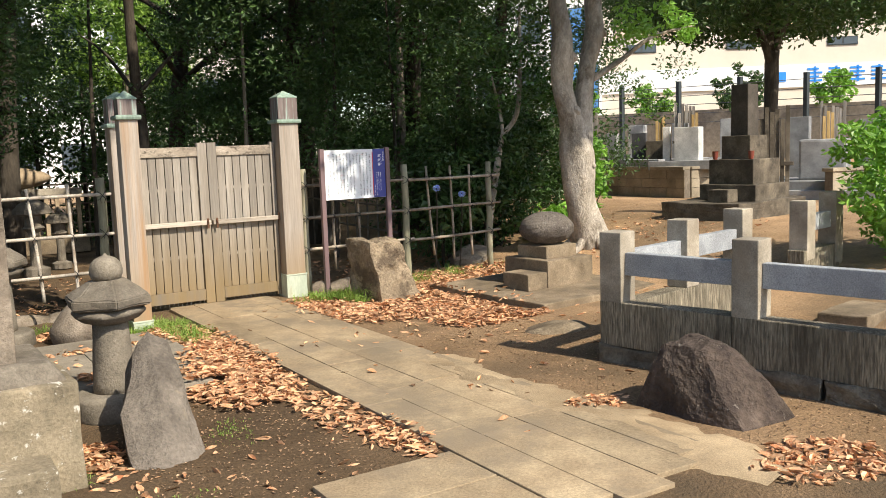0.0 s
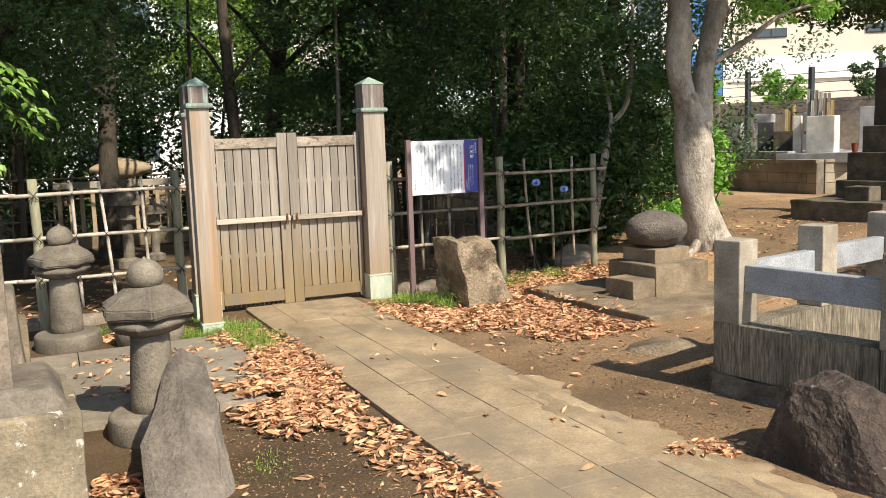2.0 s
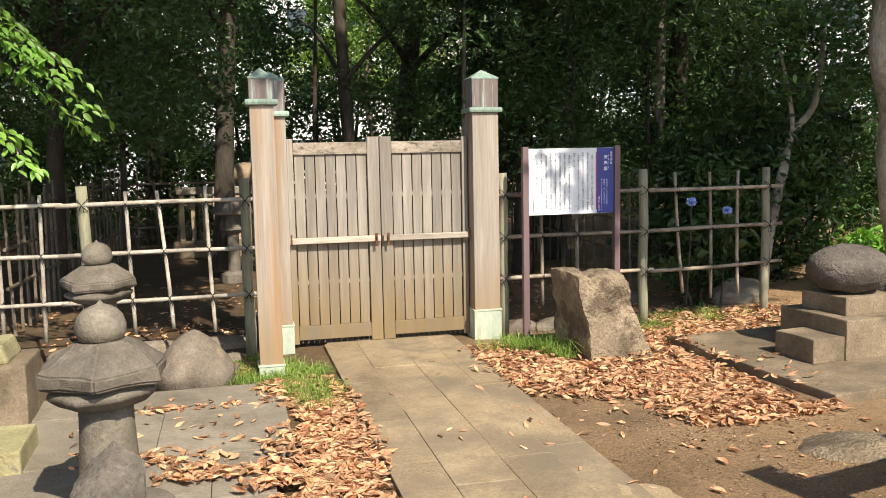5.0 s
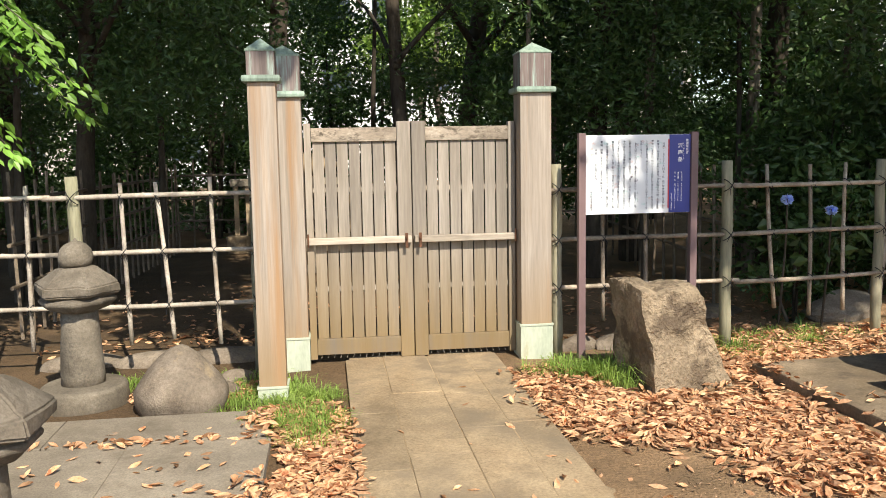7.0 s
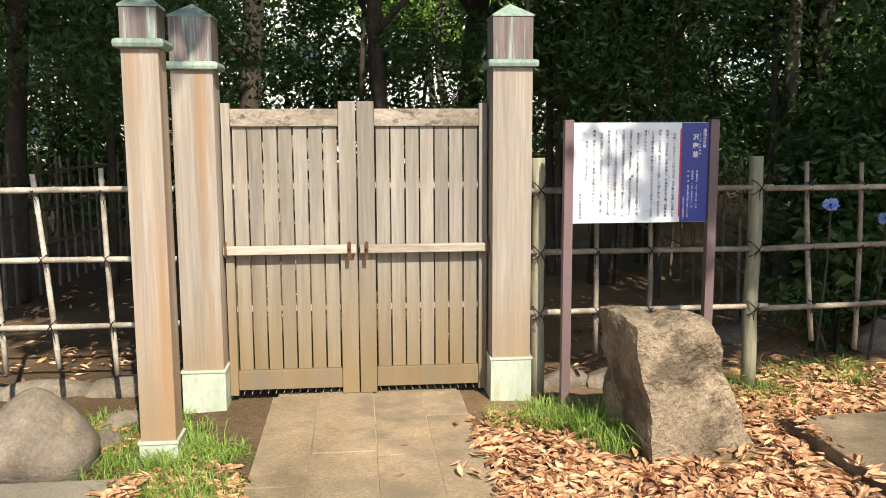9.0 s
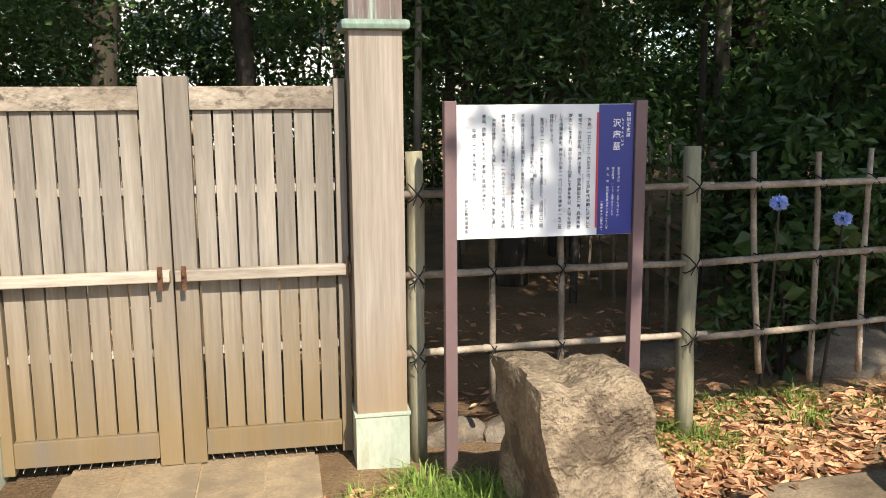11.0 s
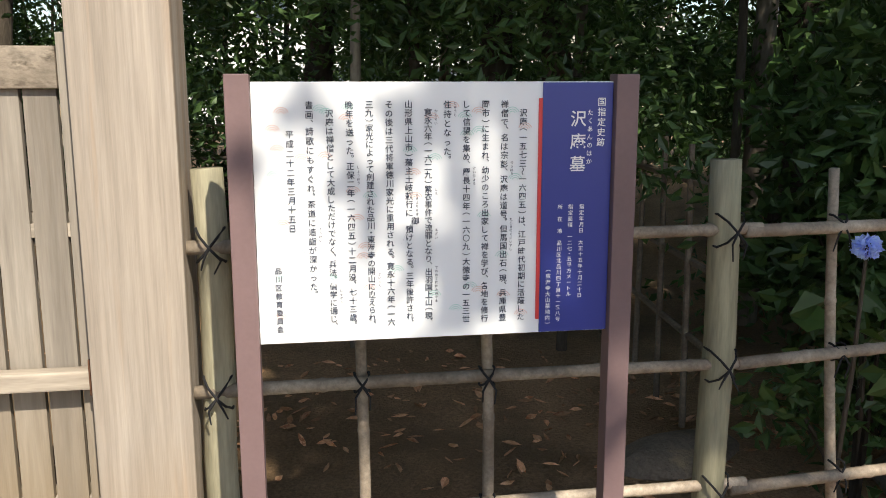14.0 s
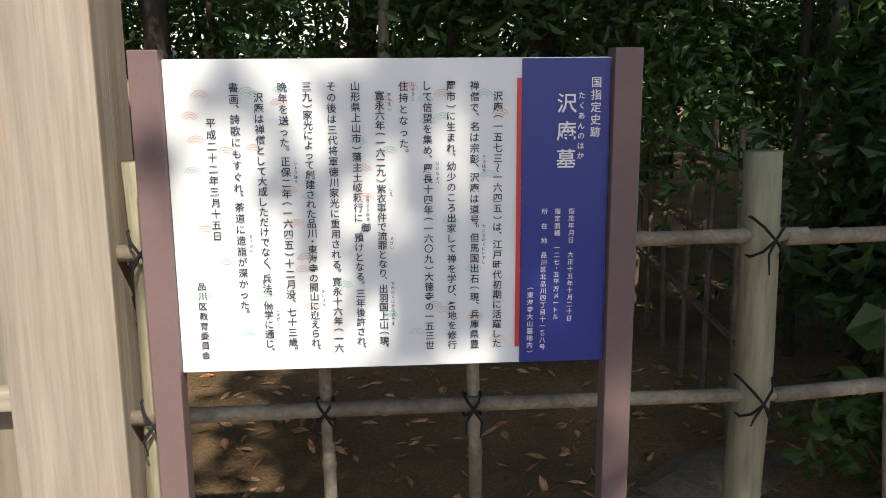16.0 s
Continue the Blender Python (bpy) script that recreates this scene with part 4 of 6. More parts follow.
# ---- trees ----
def big_tree():
    t = thing("camphor_tree", pose(5.22, -0.35, rise(5.22)), "forked old tree with smooth grey bark and burls", "tree")
    a = spline([(0.14, 0, -0.25), (0.08, 0, -0.03), (-0.02, 0, 0.28), (-0.09, 0, 0.57), (-0.14, 0, 0.93), (-0.18, 0, 1.28), (-0.22, 0, 1.60), (-0.33, 0, 1.90), (-0.40, 0, 2.19), (-0.39, 0, 2.52), (-0.39, 0, 2.93), (-0.45, 0.02, 3.33), (-0.5, 0.1, 4.2), (-0.8, 0.3, 6.0)],
               [0.36, 0.29, 0.24, 0.215, 0.222, 0.225, 0.19, 0.145, 0.138, 0.16, 0.145, 0.12, 0.10, 0.04])
    bm = tube(a[0], a[1], 24, wobble=0.16, seed=3)
    b = spline([(-0.10, 0, 0.9), (-0.10, 0, 1.3), (-0.07, 0, 1.65), (-0.04, 0, 1.90), (0.0, 0, 2.19), (0.07, 0, 2.53), (0.18, 0, 2.95), (0.20, 0.02, 3.37), (0.4, 0.2, 4.3), (1.0, 0.3, 6.0)],
               [0.15, 0.17, 0.155, 0.14, 0.125, 0.11, 0.14, 0.115, 0.10, 0.05])
    tube(b[0], b[1], 20, bm, wobble=0.16, seed=8)
    for p, r in (((-0.27, -0.13, 1.86), 0.065), ((-0.06, -0.20, 1.12), 0.05), ((-0.26, -0.06, 2.58), 0.07), ((0.30, -0.05, 2.92), 0.06), ((-0.2, -0.17, 0.75), 0.045)):
        s = bmesh.ops.create_icosphere(bm, subdivisions=3, radius=r)
        for v in s["verts"]:
            v.co = v.co * (1 + 0.3 * noise.noise(v.co * 20)) + Vector(p)
    for k in range(6):
        an = k * 1.05 + 0.3
        r = spline([(0.05 + 0.14 * math.cos(an), 0.14 * math.sin(an), 0.25), (0.07 + 0.28 * math.cos(an), 0.28 * math.sin(an), 0.03), (0.58 * math.cos(an), 0.58 * math.sin(an), -0.14)], [0.09, 0.07, 0.02], 4)
        tube(r[0], r[1], 8, bm, wobble=0.2, seed=k)
    part("trunk", bm, M_BARK, t, "forked grey trunk with burls", True)
    rg = np.random.default_rng(5)
    c = np.stack([rg.uniform(-2.6, 3.2, 120), rg.uniform(-2.0, 2.4, 120), rg.uniform(4.2, 7.5, 120)], 1)
    c = np.array([q for q in c if q[1] + q[2] > 4.0])
    part_v, part_f = clumps(c, 0.6, 60, 0.16, 6)
    from_arrays("crown", part_v, part_f, M_LEAF, t)
    br = spline([(0.15, 0, 2.3), (0.5, -0.2, 2.55), (0.9, -0.4, 2.85), (1.5, -0.6, 3.0)], [0.05, 0.035, 0.025, 0.01])
    part("branch", tube(br[0], br[1], 7), M_BARK, t, smooth=True)
    c = np.array([(0.0 + 0.085 * i, -0.5 + rg.uniform(-0.3, 0.2), 2.85 + 0.005 * i + rg.uniform(-0.16, 0.35)) for i in range(20)])
    v, f = clumps(c, 0.17, 34, 0.10, 8)
    # sunlight on this clump is partly in its lighter leaf colour
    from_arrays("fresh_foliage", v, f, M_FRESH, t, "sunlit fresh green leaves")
    return t


big_tree()


def slim_tree():
    t = thing("slim_tree", pose(4.36, 0.85, rise(4.36)), "slender leaning young tree with pale grey trunk", "tree")
    a = spline([(0, 0, -0.1), (0.03, 0, 0.3), (0.10, 0, 0.75), (0.21, 0, 1.25), (0.33, 0.0, 1.70), (0.63, 0.0, 2.15), (0.85, 0.2, 3.6)], [0.07, 0.055, 0.052, 0.05, 0.042, 0.035, 0.02])
    bm = tube(a[0], a[1], 10, wobble=0.15, seed=2)
    b = spline([(0.33, 0, 1.68), (0.30, 0.0, 2.0), (0.22, 0.1, 2.6)], [0.03, 0.025, 0.015])
    tube(b[0], b[1], 8, bm)
    part("trunk", bm, M_BARK, t, smooth=True)
    rg = np.random.default_rng(15)
    c = np.stack([rg.uniform(-1.0, 1.4, 70), rg.uniform(-0.7, 1.0, 70), rg.uniform(1.9, 4.0, 70)], 1)
    v, f = clumps(c, 0.4, 50, 0.10, 16)
    from_arrays("crown", v, f, M_LEAF, t)
    n = 1500
    heart = np.stack([rg.uniform(-0.2, 1.45, 40), rg.uniform(-0.75, -0.1, 40), rg.uniform(2.05, 3.1, 40)], 1)
    c = heart[rg.integers(0, 40, n)] + rg.normal(size=(n, 3)) * np.array([0.13, 0.13, 0.08])
    v, f = ovate_leaves(c, rg.normal(size=(n, 3)) * np.array([1, 1, 0.5]) + np.array([0, -0.4, -0.25]), np.tile([0, -0.3, 1.0], (n, 1)) + rg.normal(size=(n, 3)) * 0.35, 0.085, 0.5, 18)
    from_arrays("glossy_foliage", v, f, M_GLOSSLEAF, t, "glossy mid-green oval leaves")


slim_tree()


def wood_tree(x, y, r, h, lean, seed, n_clump, low, label):
    """A tree of the dark wood; its high crown, out of view, is laid out to shade the plot."""
    t = thing("wood_tree", pose(x, y, 0), label, "tree", "trees of the wood")
    wide = 1.0 if x > 6 else 1.7
    rnd = random.Random(seed)
    rg = np.random.default_rng(seed)
    a = spline([(0, 0, -0.1), (lean * 0.2, 0, 1.2), (lean * 0.5, 0.1, 2.8), (lean, -0.2, 5.0), (lean * 1.2, -0.5, h)], [r * 1.35, r, r * 0.9, r * 0.7, r * 0.2], 4)
    bm = tube(a[0], a[1], 10, wobble=0.2, seed=seed)
    for k in range(5):
        z = rnd.uniform(2.2, 5.0)
        an = rnd.uniform(0, 6.28)
        ln = rnd.uniform(1.2, 2.6)
        q = spline([(lean * z / 5, 0, z), (lean * z / 5 + ln * 0.5 * math.cos(an), ln * 0.5 * math.sin(an), z + 0.7), (lean * z / 5 + ln * math.cos(an), ln * math.sin(an), z + 1.1)], [r * 0.4, r * 0.28, r * 0.08], 3)
        tube(q[0], q[1], 7, bm)
    part("trunk", bm, M_DARKBARK, t, smooth=True)
    c = []
    while len(c) < n_clump:
        px, py, pz = rg.normal(0, wide), rg.uniform(-3.0, 3.0), rg.uniform(low, 5.2)
        if y + py < (1.2 if pz < 3.6 else 0.6) or clear(x + px, y + py, pz):
            continue
        if noise.noise(Vector((x + px, y + py, pz * 1.3)) * 0.55) < (-0.2 if x + px > -1.0 else -0.35):
            continue
        # thin the crown along the camera's view
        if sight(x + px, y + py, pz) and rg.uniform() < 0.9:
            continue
        if -2.3 < x + px - 0.287 * pz < -0.3 and 6.2 < y + py + pz < 9.6:
            continue
        if -0.9 < x + px - 0.287 * pz < 1.4 and 11.4 < y + py + pz < 14.8:
            continue
        c.append((px, py, pz))
    v, f = clumps(np.array(c), 0.5, 150, 0.085, seed + 1)
    from_arrays("crown", v, f, M_LEAF, t)
    # unseen high leaves, added along the sun's slope to cast the wanted shade
    c = []
    for _ in range(100 if x < -4 or x > 2 else 150):
        pz, xs = rg.uniform(5.0, 9.5), x + rg.uniform(-1.9, 1.9)
        ys = shade_edge(xs) + 0.45 * noise.noise(Vector((xs * 1.6, pz, seed))) + (1.7 if xs > 2.2 else 4.5 if xs < -2.5 else 8.5) * rg.uniform(0, 1) ** 1.3
        if -2.4 < xs < -0.2 and 6.4 < ys < 9.6:
            continue
        if 2.6 < xs < 4.3 and ys > 3.7 and noise.noise(Vector((xs * 1.3, ys * 1.3, 9.0))) > 0.0:
            continue
        if -1.0 < xs < 1.4 and ys > 10.6:
            continue
        if -0.3 < xs < 4.0 and ys > shade_edge(xs) + 1.2 and noise.noise(Vector((xs * 0.75, ys * 0.75, 4.0))) > 0.36:
            continue
        c.append((xs + 0.287 * pz - x, ys - 1.0 * pz - y, pz))
    v, f = clumps(np.array(c), 0.62, 50, 0.26, seed + 3)
    from_arrays("upper_crown", v, f, M_LEAF, t)


def clear(x, y, z):
    """The gap in the foliage, placed from the camera's view, through which a building shows."""
    return abs(x - 0.85 - 0.035 * y) < 0.27 and 1.8 < z < 3.2


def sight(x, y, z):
    """Foliage gap fitted to the camera's view of the sunlit tree and the pale house beyond it."""
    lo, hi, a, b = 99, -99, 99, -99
    # two camera positions on the walk
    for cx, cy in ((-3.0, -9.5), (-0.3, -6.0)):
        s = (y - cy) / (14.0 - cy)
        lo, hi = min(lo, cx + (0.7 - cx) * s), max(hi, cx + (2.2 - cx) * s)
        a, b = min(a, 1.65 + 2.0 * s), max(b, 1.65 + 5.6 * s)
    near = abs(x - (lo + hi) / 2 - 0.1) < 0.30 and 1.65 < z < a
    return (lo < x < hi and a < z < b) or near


def shade_edge(xs):
    """Chosen edge of the unseen high canopy's shade on the ground, going along the fence."""
    return float(np.interp(xs, (-9, -2.7, -2.45, -1.95, -1.75, 0.92, 1.02, 1.2, 1.6, 1.95, 3.6, 4.6, 5.2, 7.0), (3.2, 3.2, 1.9, 2.0, 6.2, 6.2, 1.8, 1.4, 1.2, 1.15, 1.15, 2.2, 5.0, 6.5)))


WOOD = [(-6.8, 4.0, 0.16, 9, 0.5), (-4.6, 5.5, 0.14, 9, -0.4), (-3.3, 3.4, 0.10, 8.5, 0.3), (-1.4, 5.8, 0.15, 9, 0.3), (0.3, 3.6, 0.09, 8.5, -0.2), (1.3, 6.2, 0.15, 9, 0.5),
        (2.6, 3.8, 0.12, 9, 0.2), (3.6, 5.2, 0.14, 9, -0.3), (4.6, 3.4, 0.09, 8.5, 0.2), (5.8, 5.0, 0.16, 9, 0.4), (-8.5, 7.0, 0.2, 9, 0.2), (6.5, 3.4, 0.12, 9, 0.1), (7.4, 5.6, 0.14, 9, -0.1)]
for i, (x, y, r, h, ln) in enumerate(WOOD):
    wood_tree(x, y, r, h, ln, 100 + i * 7, 120, 1.9 if x < 2 else 0.5 if x > 6 else 1.2, "dark evergreen tree of the shaded wood behind the fence")


def undergrowth():
    """Shrubs that close the wood at its back."""
    rg = np.random.default_rng(77)
    for k in range(22):
        x0 = -14 + (k % 14) * 1.75
        sh = thing("evergreen_shrub", pose(x0, (10.0 if k < 14 else 13.0) + 1.3 * math.sin(k * 2.1), 0), "tall dark evergreen shrub at the back of the wood", "shrub", "shrubs of the wood")
        c = np.stack([rg.uniform(-1.5, 1.5, 60), rg.uniform(-0.9, 0.9, 60), rg.uniform(0.2, 5.2 if k < 14 else 7.0, 60)], 1)
        # shrub leaves left out along the camera's view
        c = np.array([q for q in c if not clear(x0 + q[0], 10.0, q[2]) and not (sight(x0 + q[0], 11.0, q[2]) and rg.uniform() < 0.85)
                      and noise.noise(Vector((x0 + q[0], k * 3.0, q[2])) * 0.8) > (-9 if q[2] < 1.9 else -0.42 if x0 < -0.5 else -0.28)])
        v, f = clumps(c, 0.62, 130, 0.14, 300 + k)
        from_arrays("foliage", v, f, M_LEAF, sh)
        for j in range(4):
            xx = rg.uniform(-1, 1)
            part("stem", tube([(xx, 0, -0.05), (xx * 1.1, 0.1, 1.5), (xx * 1.3, 0, 3.2)], [0.05, 0.04, 0.015], 6), M_DARKBARK, sh)


undergrowth()


def sunlit_tree(x, y, h, spread, low, n, seed):
    """A tree at the back of the wood, where the canopy is open to the sun."""
    t = thing("sunlit_tree", pose(x, y, 0), "yellow-green sunlit tree at the back of the wood", "tree", "sunlit trees")
    a = spline([(0, 0, -0.1), (0.1, 0, h * 0.27), (-0.1, 0, h * 0.55), (0.2, 0, h)], [0.10, 0.085, 0.06, 0.02], 5)
    part("trunk", tube(a[0], a[1], 10, wobble=0.2), M_PALEBARK, t, smooth=True)
    rg = np.random.default_rng(seed)
    c = []
    while len(c) < n:
        q = (rg.uniform(-spread, spread), rg.uniform(-1.0, 1.0), rg.uniform(low, h))
        if noise.noise(Vector(q) * 0.9) > -0.15:
            c.append(q)
    v, f = clumps(np.array(c), 0.36, 70, 0.12, seed + 1)
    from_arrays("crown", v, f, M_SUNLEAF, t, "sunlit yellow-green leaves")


sunlit_tree(1.7, 15.2, 7.5, 2.7, 3.3, 420, 41)
sunlit_tree(1.45, 9.2, 5.4, 0.95, 3.15, 75, 47)


def young_tree(x, y, r, h, lean, seed, material, label):
    """A slender trunk of the wood with a thin tuft of leaves."""
    t = thing("young_tree", pose(x, y, rise(x)), label, "tree", "young trees of the wood")
    a = spline([(0, 0, -0.1), (lean * 0.25, 0.02, h * 0.25), (lean * 0.45, 0, h * 0.5), (lean, 0.05, h)], [r * 1.2, r, r * 0.85, r * 0.4], 5)
    part("trunk", tube(a[0], a[1], 10, wobble=0.15, seed=seed), material, t, smooth=True)
    rg = np.random.default_rng(seed)
    c = np.stack([lean + rg.normal(0, 0.5, 14), rg.normal(0, 0.4, 14), h + rg.uniform(-1.2, 0.5, 14)], 1)
    v, f = clumps(c, 0.3, 60, 0.09, seed + 1)
    from_arrays("crown", v, f, M_LEAF, t)


young_tree(4.25, 3.1, 0.075, 5.5, 0.1, 601, M_PALEBARK, "pale straight young trunk in the wood")
young_tree(4.62, 3.25, 0.10, 5.5, 0.15, 603, M_DARKBARK, "dark straight young trunk in the wood")
for i, (x, y, r, ln) in enumerate(((1.6, 3.2, 0.035, 0.1), (2.2, 4.4, 0.045, -0.15), (2.9, 2.9, 0.03, 0.2), (3.3, 4.0, 0.04, 0.1), (3.9, 2.6, 0.03, -0.1), (5.1, 2.8, 0.04, 0.3), (2.5, 5.6, 0.05, 0.2), (-2.6, 4.2, 0.04, 0.15), (-4.0, 3.4, 0.045, 0.3), (-5.2, 4.6, 0.05, -0.2), (0.0, 6.4, 0.04, 0.2))):
    young_tree(x, y, r, 4.6 + 0.2 * (i % 4), ln, 610 + i * 3, M_PALEBARK if i % 3 == 0 else M_DARKBARK, "slender young trunk in the shaded wood")


def bush(name, x, y, size, n, leaf, material, seed, label, stems=True):
    sh = thing(name, pose(x, y, rise(x)), label, "shrub", "garden shrubs")
    rg = np.random.default_rng(seed)
    d = rg.normal(size=(n, 3))
    d /= np.linalg.norm(d, axis=1)[:, None]
    d *= (rg.uniform(0.25, 1, n) ** 0.5)[:, None]
    c = np.stack([d[:, 0] * size[0], d[:, 1] * size[1], (d[:, 2] * 0.5 + 0.5) * size[2] + 0.05], 1)
    v, f = clumps(c, 0.22, 34, leaf, seed + 1, 0.5)
    from_arrays("foliage", v, f, material, sh)
    for k in range(6):
        q = c[rg.integers(0, n)]
        part("stem", tube([(q[0] * 0.15, q[1] * 0.15, -0.05), (q[0] * 0.5, q[1] * 0.5, q[2] * 0.5), tuple(q)], [0.018, 0.013, 0.006], 5), M_DARKBARK, sh)
    return sh


bush("evergreen_bush", 3.95, 1.15, (0.55, 0.5, 1.6), 55, 0.11, M_LEAF, 401, "glossy dark evergreen bush behind the bamboo fence")
bush("evergreen_bush", 4.75, 1.2, (0.7, 0.6, 1.9), 90, 0.11, M_LEAF, 403, "glossy dark evergreen bush between the two trunks")
bush("evergreen_bush", 4.15, 1.5, (0.8, 0.6, 2.2), 90, 0.11, M_LEAF, 405, "tall glossy evergreen bush beside the slim trunk")
bush("evergreen_bush", 5.6, 1.5, (0.9, 0.6, 1.8), 90, 0.10, M_LEAF, 407, "dense evergreen bush behind the forked tree")
bush("fern_bush", 5.35, 0.5, (0.35, 0.3, 0.45), 24, 0.12, M_FRESH, 409, "bright green low bush at the foot of the tree")
bush("fern_bush", 6.35, 0.9, (0.22, 0.3, 1.5), 36, 0.13, M_FRESH, 411, "feathery fresh green bush beside the trunk")
bush("garden_bush", 5.95, -4.6, (0.75, 0.75, 1.7), 150, 0.10, M_FRESH, 413, "sunlit fresh green broadleaf bush beside the pillars")


def hydrangea(x, y, z, seed):
    h = thing("hydrangea", pose(x, y, 0), "pale blue hydrangea flower head among dark leaves", "flower", "hydrangeas")
    bm = tube([(0, 0.1, -0.02), (0.02, 0.05, z * 0.6), (0, 0, z)], [0.012, 0.009, 0.006], 6)
    part("stem", bm, M_DARKBARK, h)
    rg = np.random.default_rng(seed)
    d = rg.normal(size=(130, 3))
    d /= np.linalg.norm(d, axis=1)[:, None]
    v, f = leaf_mesh(d * np.array([0.040, 0.036, 0.030]) + np.array([0, 0, z]), 0.9, 0.034, 0.9, seed, 0.1)
    from_arrays("flower_head", v, f, M_BLUEFLOWER, h, "pale blue flower head")
    c = np.array([(rg.uniform(-0.26, 0.26), rg.uniform(-0.04, 0.22), z - rg.uniform(0.04, 0.45)) for _ in range(13)])
    v, f = leaf_mesh(c, 0.5, 0.15, 0.62, seed + 1, 0.2)
    from_arrays("leaves", v, f, M_LEAF, h)


bush("hydrangea_bush", 3.5, 0.72, (0.5, 0.28, 0.9), 15, 0.09, M_LEAF, 421, "dark hydrangea bush behind the bamboo fence")
hydrangea(3.20, 0.35, 1.12, 1)
hydrangea(3.60, 0.35, 1.02, 2)


def overhanging_branch():
    t = thing("overhanging_branch", pose(-4.9, 0.15, 0), "small tree whose low branch carries bright fresh leaves", "tree")
    bm = bmesh.new()
    a = spline([(0, 0, -0.1), (0.05, 0, 1.2), (0.1, 0, 2.4), (0.2, 0, 4.5)], [0.09, 0.075, 0.06, 0.02])
    tube(a[0], a[1], 10, bm, 0.15)
    part("trunk", bm, M_BARK, t, smooth=True)
    rg = np.random.default_rng(9)
    base, axis = [], []
    for k in range(9):
        z0 = 1.95 + 0.15 * k
        reach = 2.75 - 0.16 * abs(k - 3.5) + rg.uniform(-0.3, 0.1)
        end = (reach, -0.3 + rg.uniform(-0.45, 0.4), 1.56 + 0.165 * k + rg.uniform(-0.1, 0.1))
        q = spline([(0.1, 0, z0 + 0.2), (1.0, -0.1, z0 + 0.42), (reach * 0.72, -0.2, z0 + 0.25), end], [0.02, 0.014, 0.007, 0.002], 9)
        part("branch", tube(q[0], q[1], 6), M_DARKBARK, t)
        for i in range(len(q[0]) - 1):
            p, d = q[0][i], (q[0][i + 1] - q[0][i]).normalized()
            if p.x < 1.0:
                continue
            out = d.cross(Vector((0, 0, 1))).normalized()
            for sgn in (-1, 1):
                # a short side twig with alternate leaves
                tw = (d * 0.8 + out * sgn * rg.uniform(0.5, 1.0) + Vector((0, 0, rg.uniform(-0.5, 0.1)))).normalized()
                ln = rg.uniform(0.08, 0.26)
                for m in range(3):
                    w = p + tw * ln * (m + 1) / 3
                    side = tw.cross(Vector((0, 0, 1))).normalized() * (1 if m % 2 else -1)
                    ax = tw * 0.7 + side * 0.6 + Vector((rg.normal(0, 0.15), rg.normal(0, 0.15), -0.25 + rg.normal(0, 0.2)))
                    base.append(tuple(w))
                    axis.append(tuple(ax))
    up = np.tile([0.05, -0.45, 1.0], (len(base), 1)) + rg.normal(size=(len(base), 3)) * 0.3
    v, f = ovate_leaves(np.array(base), np.array(axis), up, 0.105, 0.46, 10)
    # lighter leaf colour than the crown's, with some sunlight in it
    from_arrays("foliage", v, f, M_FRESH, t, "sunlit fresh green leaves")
    c = np.stack([rg.uniform(-1.8, 1.0, 60), rg.uniform(-1, 1, 60), rg.uniform(3.4, 5.0, 60)], 1)
    v, f = clumps(c, 0.5, 50, 0.12, 19)
    from_arrays("crown", v, f, M_LEAF, t)


overhanging_branch()


# ---- inside the wood: far fences, old graves ----
def far_fence(label, p0, p1, h, n, seed):
    fe = thing("bamboo_fence", pose(0, 0, 0), label, "fence", "bamboo fences")
    a, b = Vector((*p0, 0)), Vector((*p1, 0))
    for z in (h * 0.35, h * 0.62, h * 0.9):
        part("rail", tube([a + Vector((0, 0, z)), b + Vector((0, 0, z))], [0.018, 0.018], 6), M_DARKBAMBOO, fe)
    rnd = random.Random(seed)
    for i in range(n):
        p = a.lerp(b, (i + 0.5) / n)
        part("upright", tube([p + Vector((0, 0.03, 0.0)), p + Vector((rnd.uniform(-0.04, 0.04), 0.03, h * rnd.uniform(0.95, 1.1)))], [0.017, 0.015], 6), M_DARKBAMBOO, fe)


far_fence("dark bamboo fence along the side of the plot", (-3.3, 1.2), (-3.0, 8.0), 1.35, 26, 1)
far_fence("dark bamboo fence at the back of the plot", (-3.0, 8.2), (5.2, 8.2), 1.35, 24, 2)
far_fence("dark bamboo fence along the side of the plot", (3.1, 1.3), (3.7, 8.0), 1.35, 16, 3)


def offering_table():
    o = thing("stone_offering_table", pose(-1.15, 7.5, 0), "tan lens-shaped stone behind a pale stone railing", "gravestone")
    bm = bmesh.new()
    bmesh.ops.create_icosphere(bm, subdivisions=4, radius=1)
    for v in bm.verts:
        k = 1 - 0.45 * abs(v.co.x) ** 1.5
        v.co = Vector((v.co.x * 0.55, v.co.y * 0.30 * k, v.co.z * 0.20 * k)) + noise.noise_vector(v.co * 2.5) * 0.012
    part("flat_stone", bm, M_OFFERSTONE, o, "wide lens-shaped tan stone", True, at=pose(0.18, 0.35, 1.36))
    part("pedestal", box(-0.05, 0.2, 0, 0.4, 0.5, 1.22, 0.02), M_STONE, o)
    part("top_beam", worn(box(-0.98, -0.10, 1.05, 1.15, 0.06, 1.165, 0.01), 0.004, 5, 2, 2), M_GRANITE, o, "long pale stone beam")
    for k in range(12):
        x = -0.9 + k * 0.18
        part("baluster", box(x - 0.035, -0.06, 0.28, x + 0.035, 0.02, 1.05, 0.006), M_OFFERSTONE, o)
    part("base", box(-1.05, -0.2, 0, 1.2, 0.12, 0.28, 0.015), M_STONE, o)


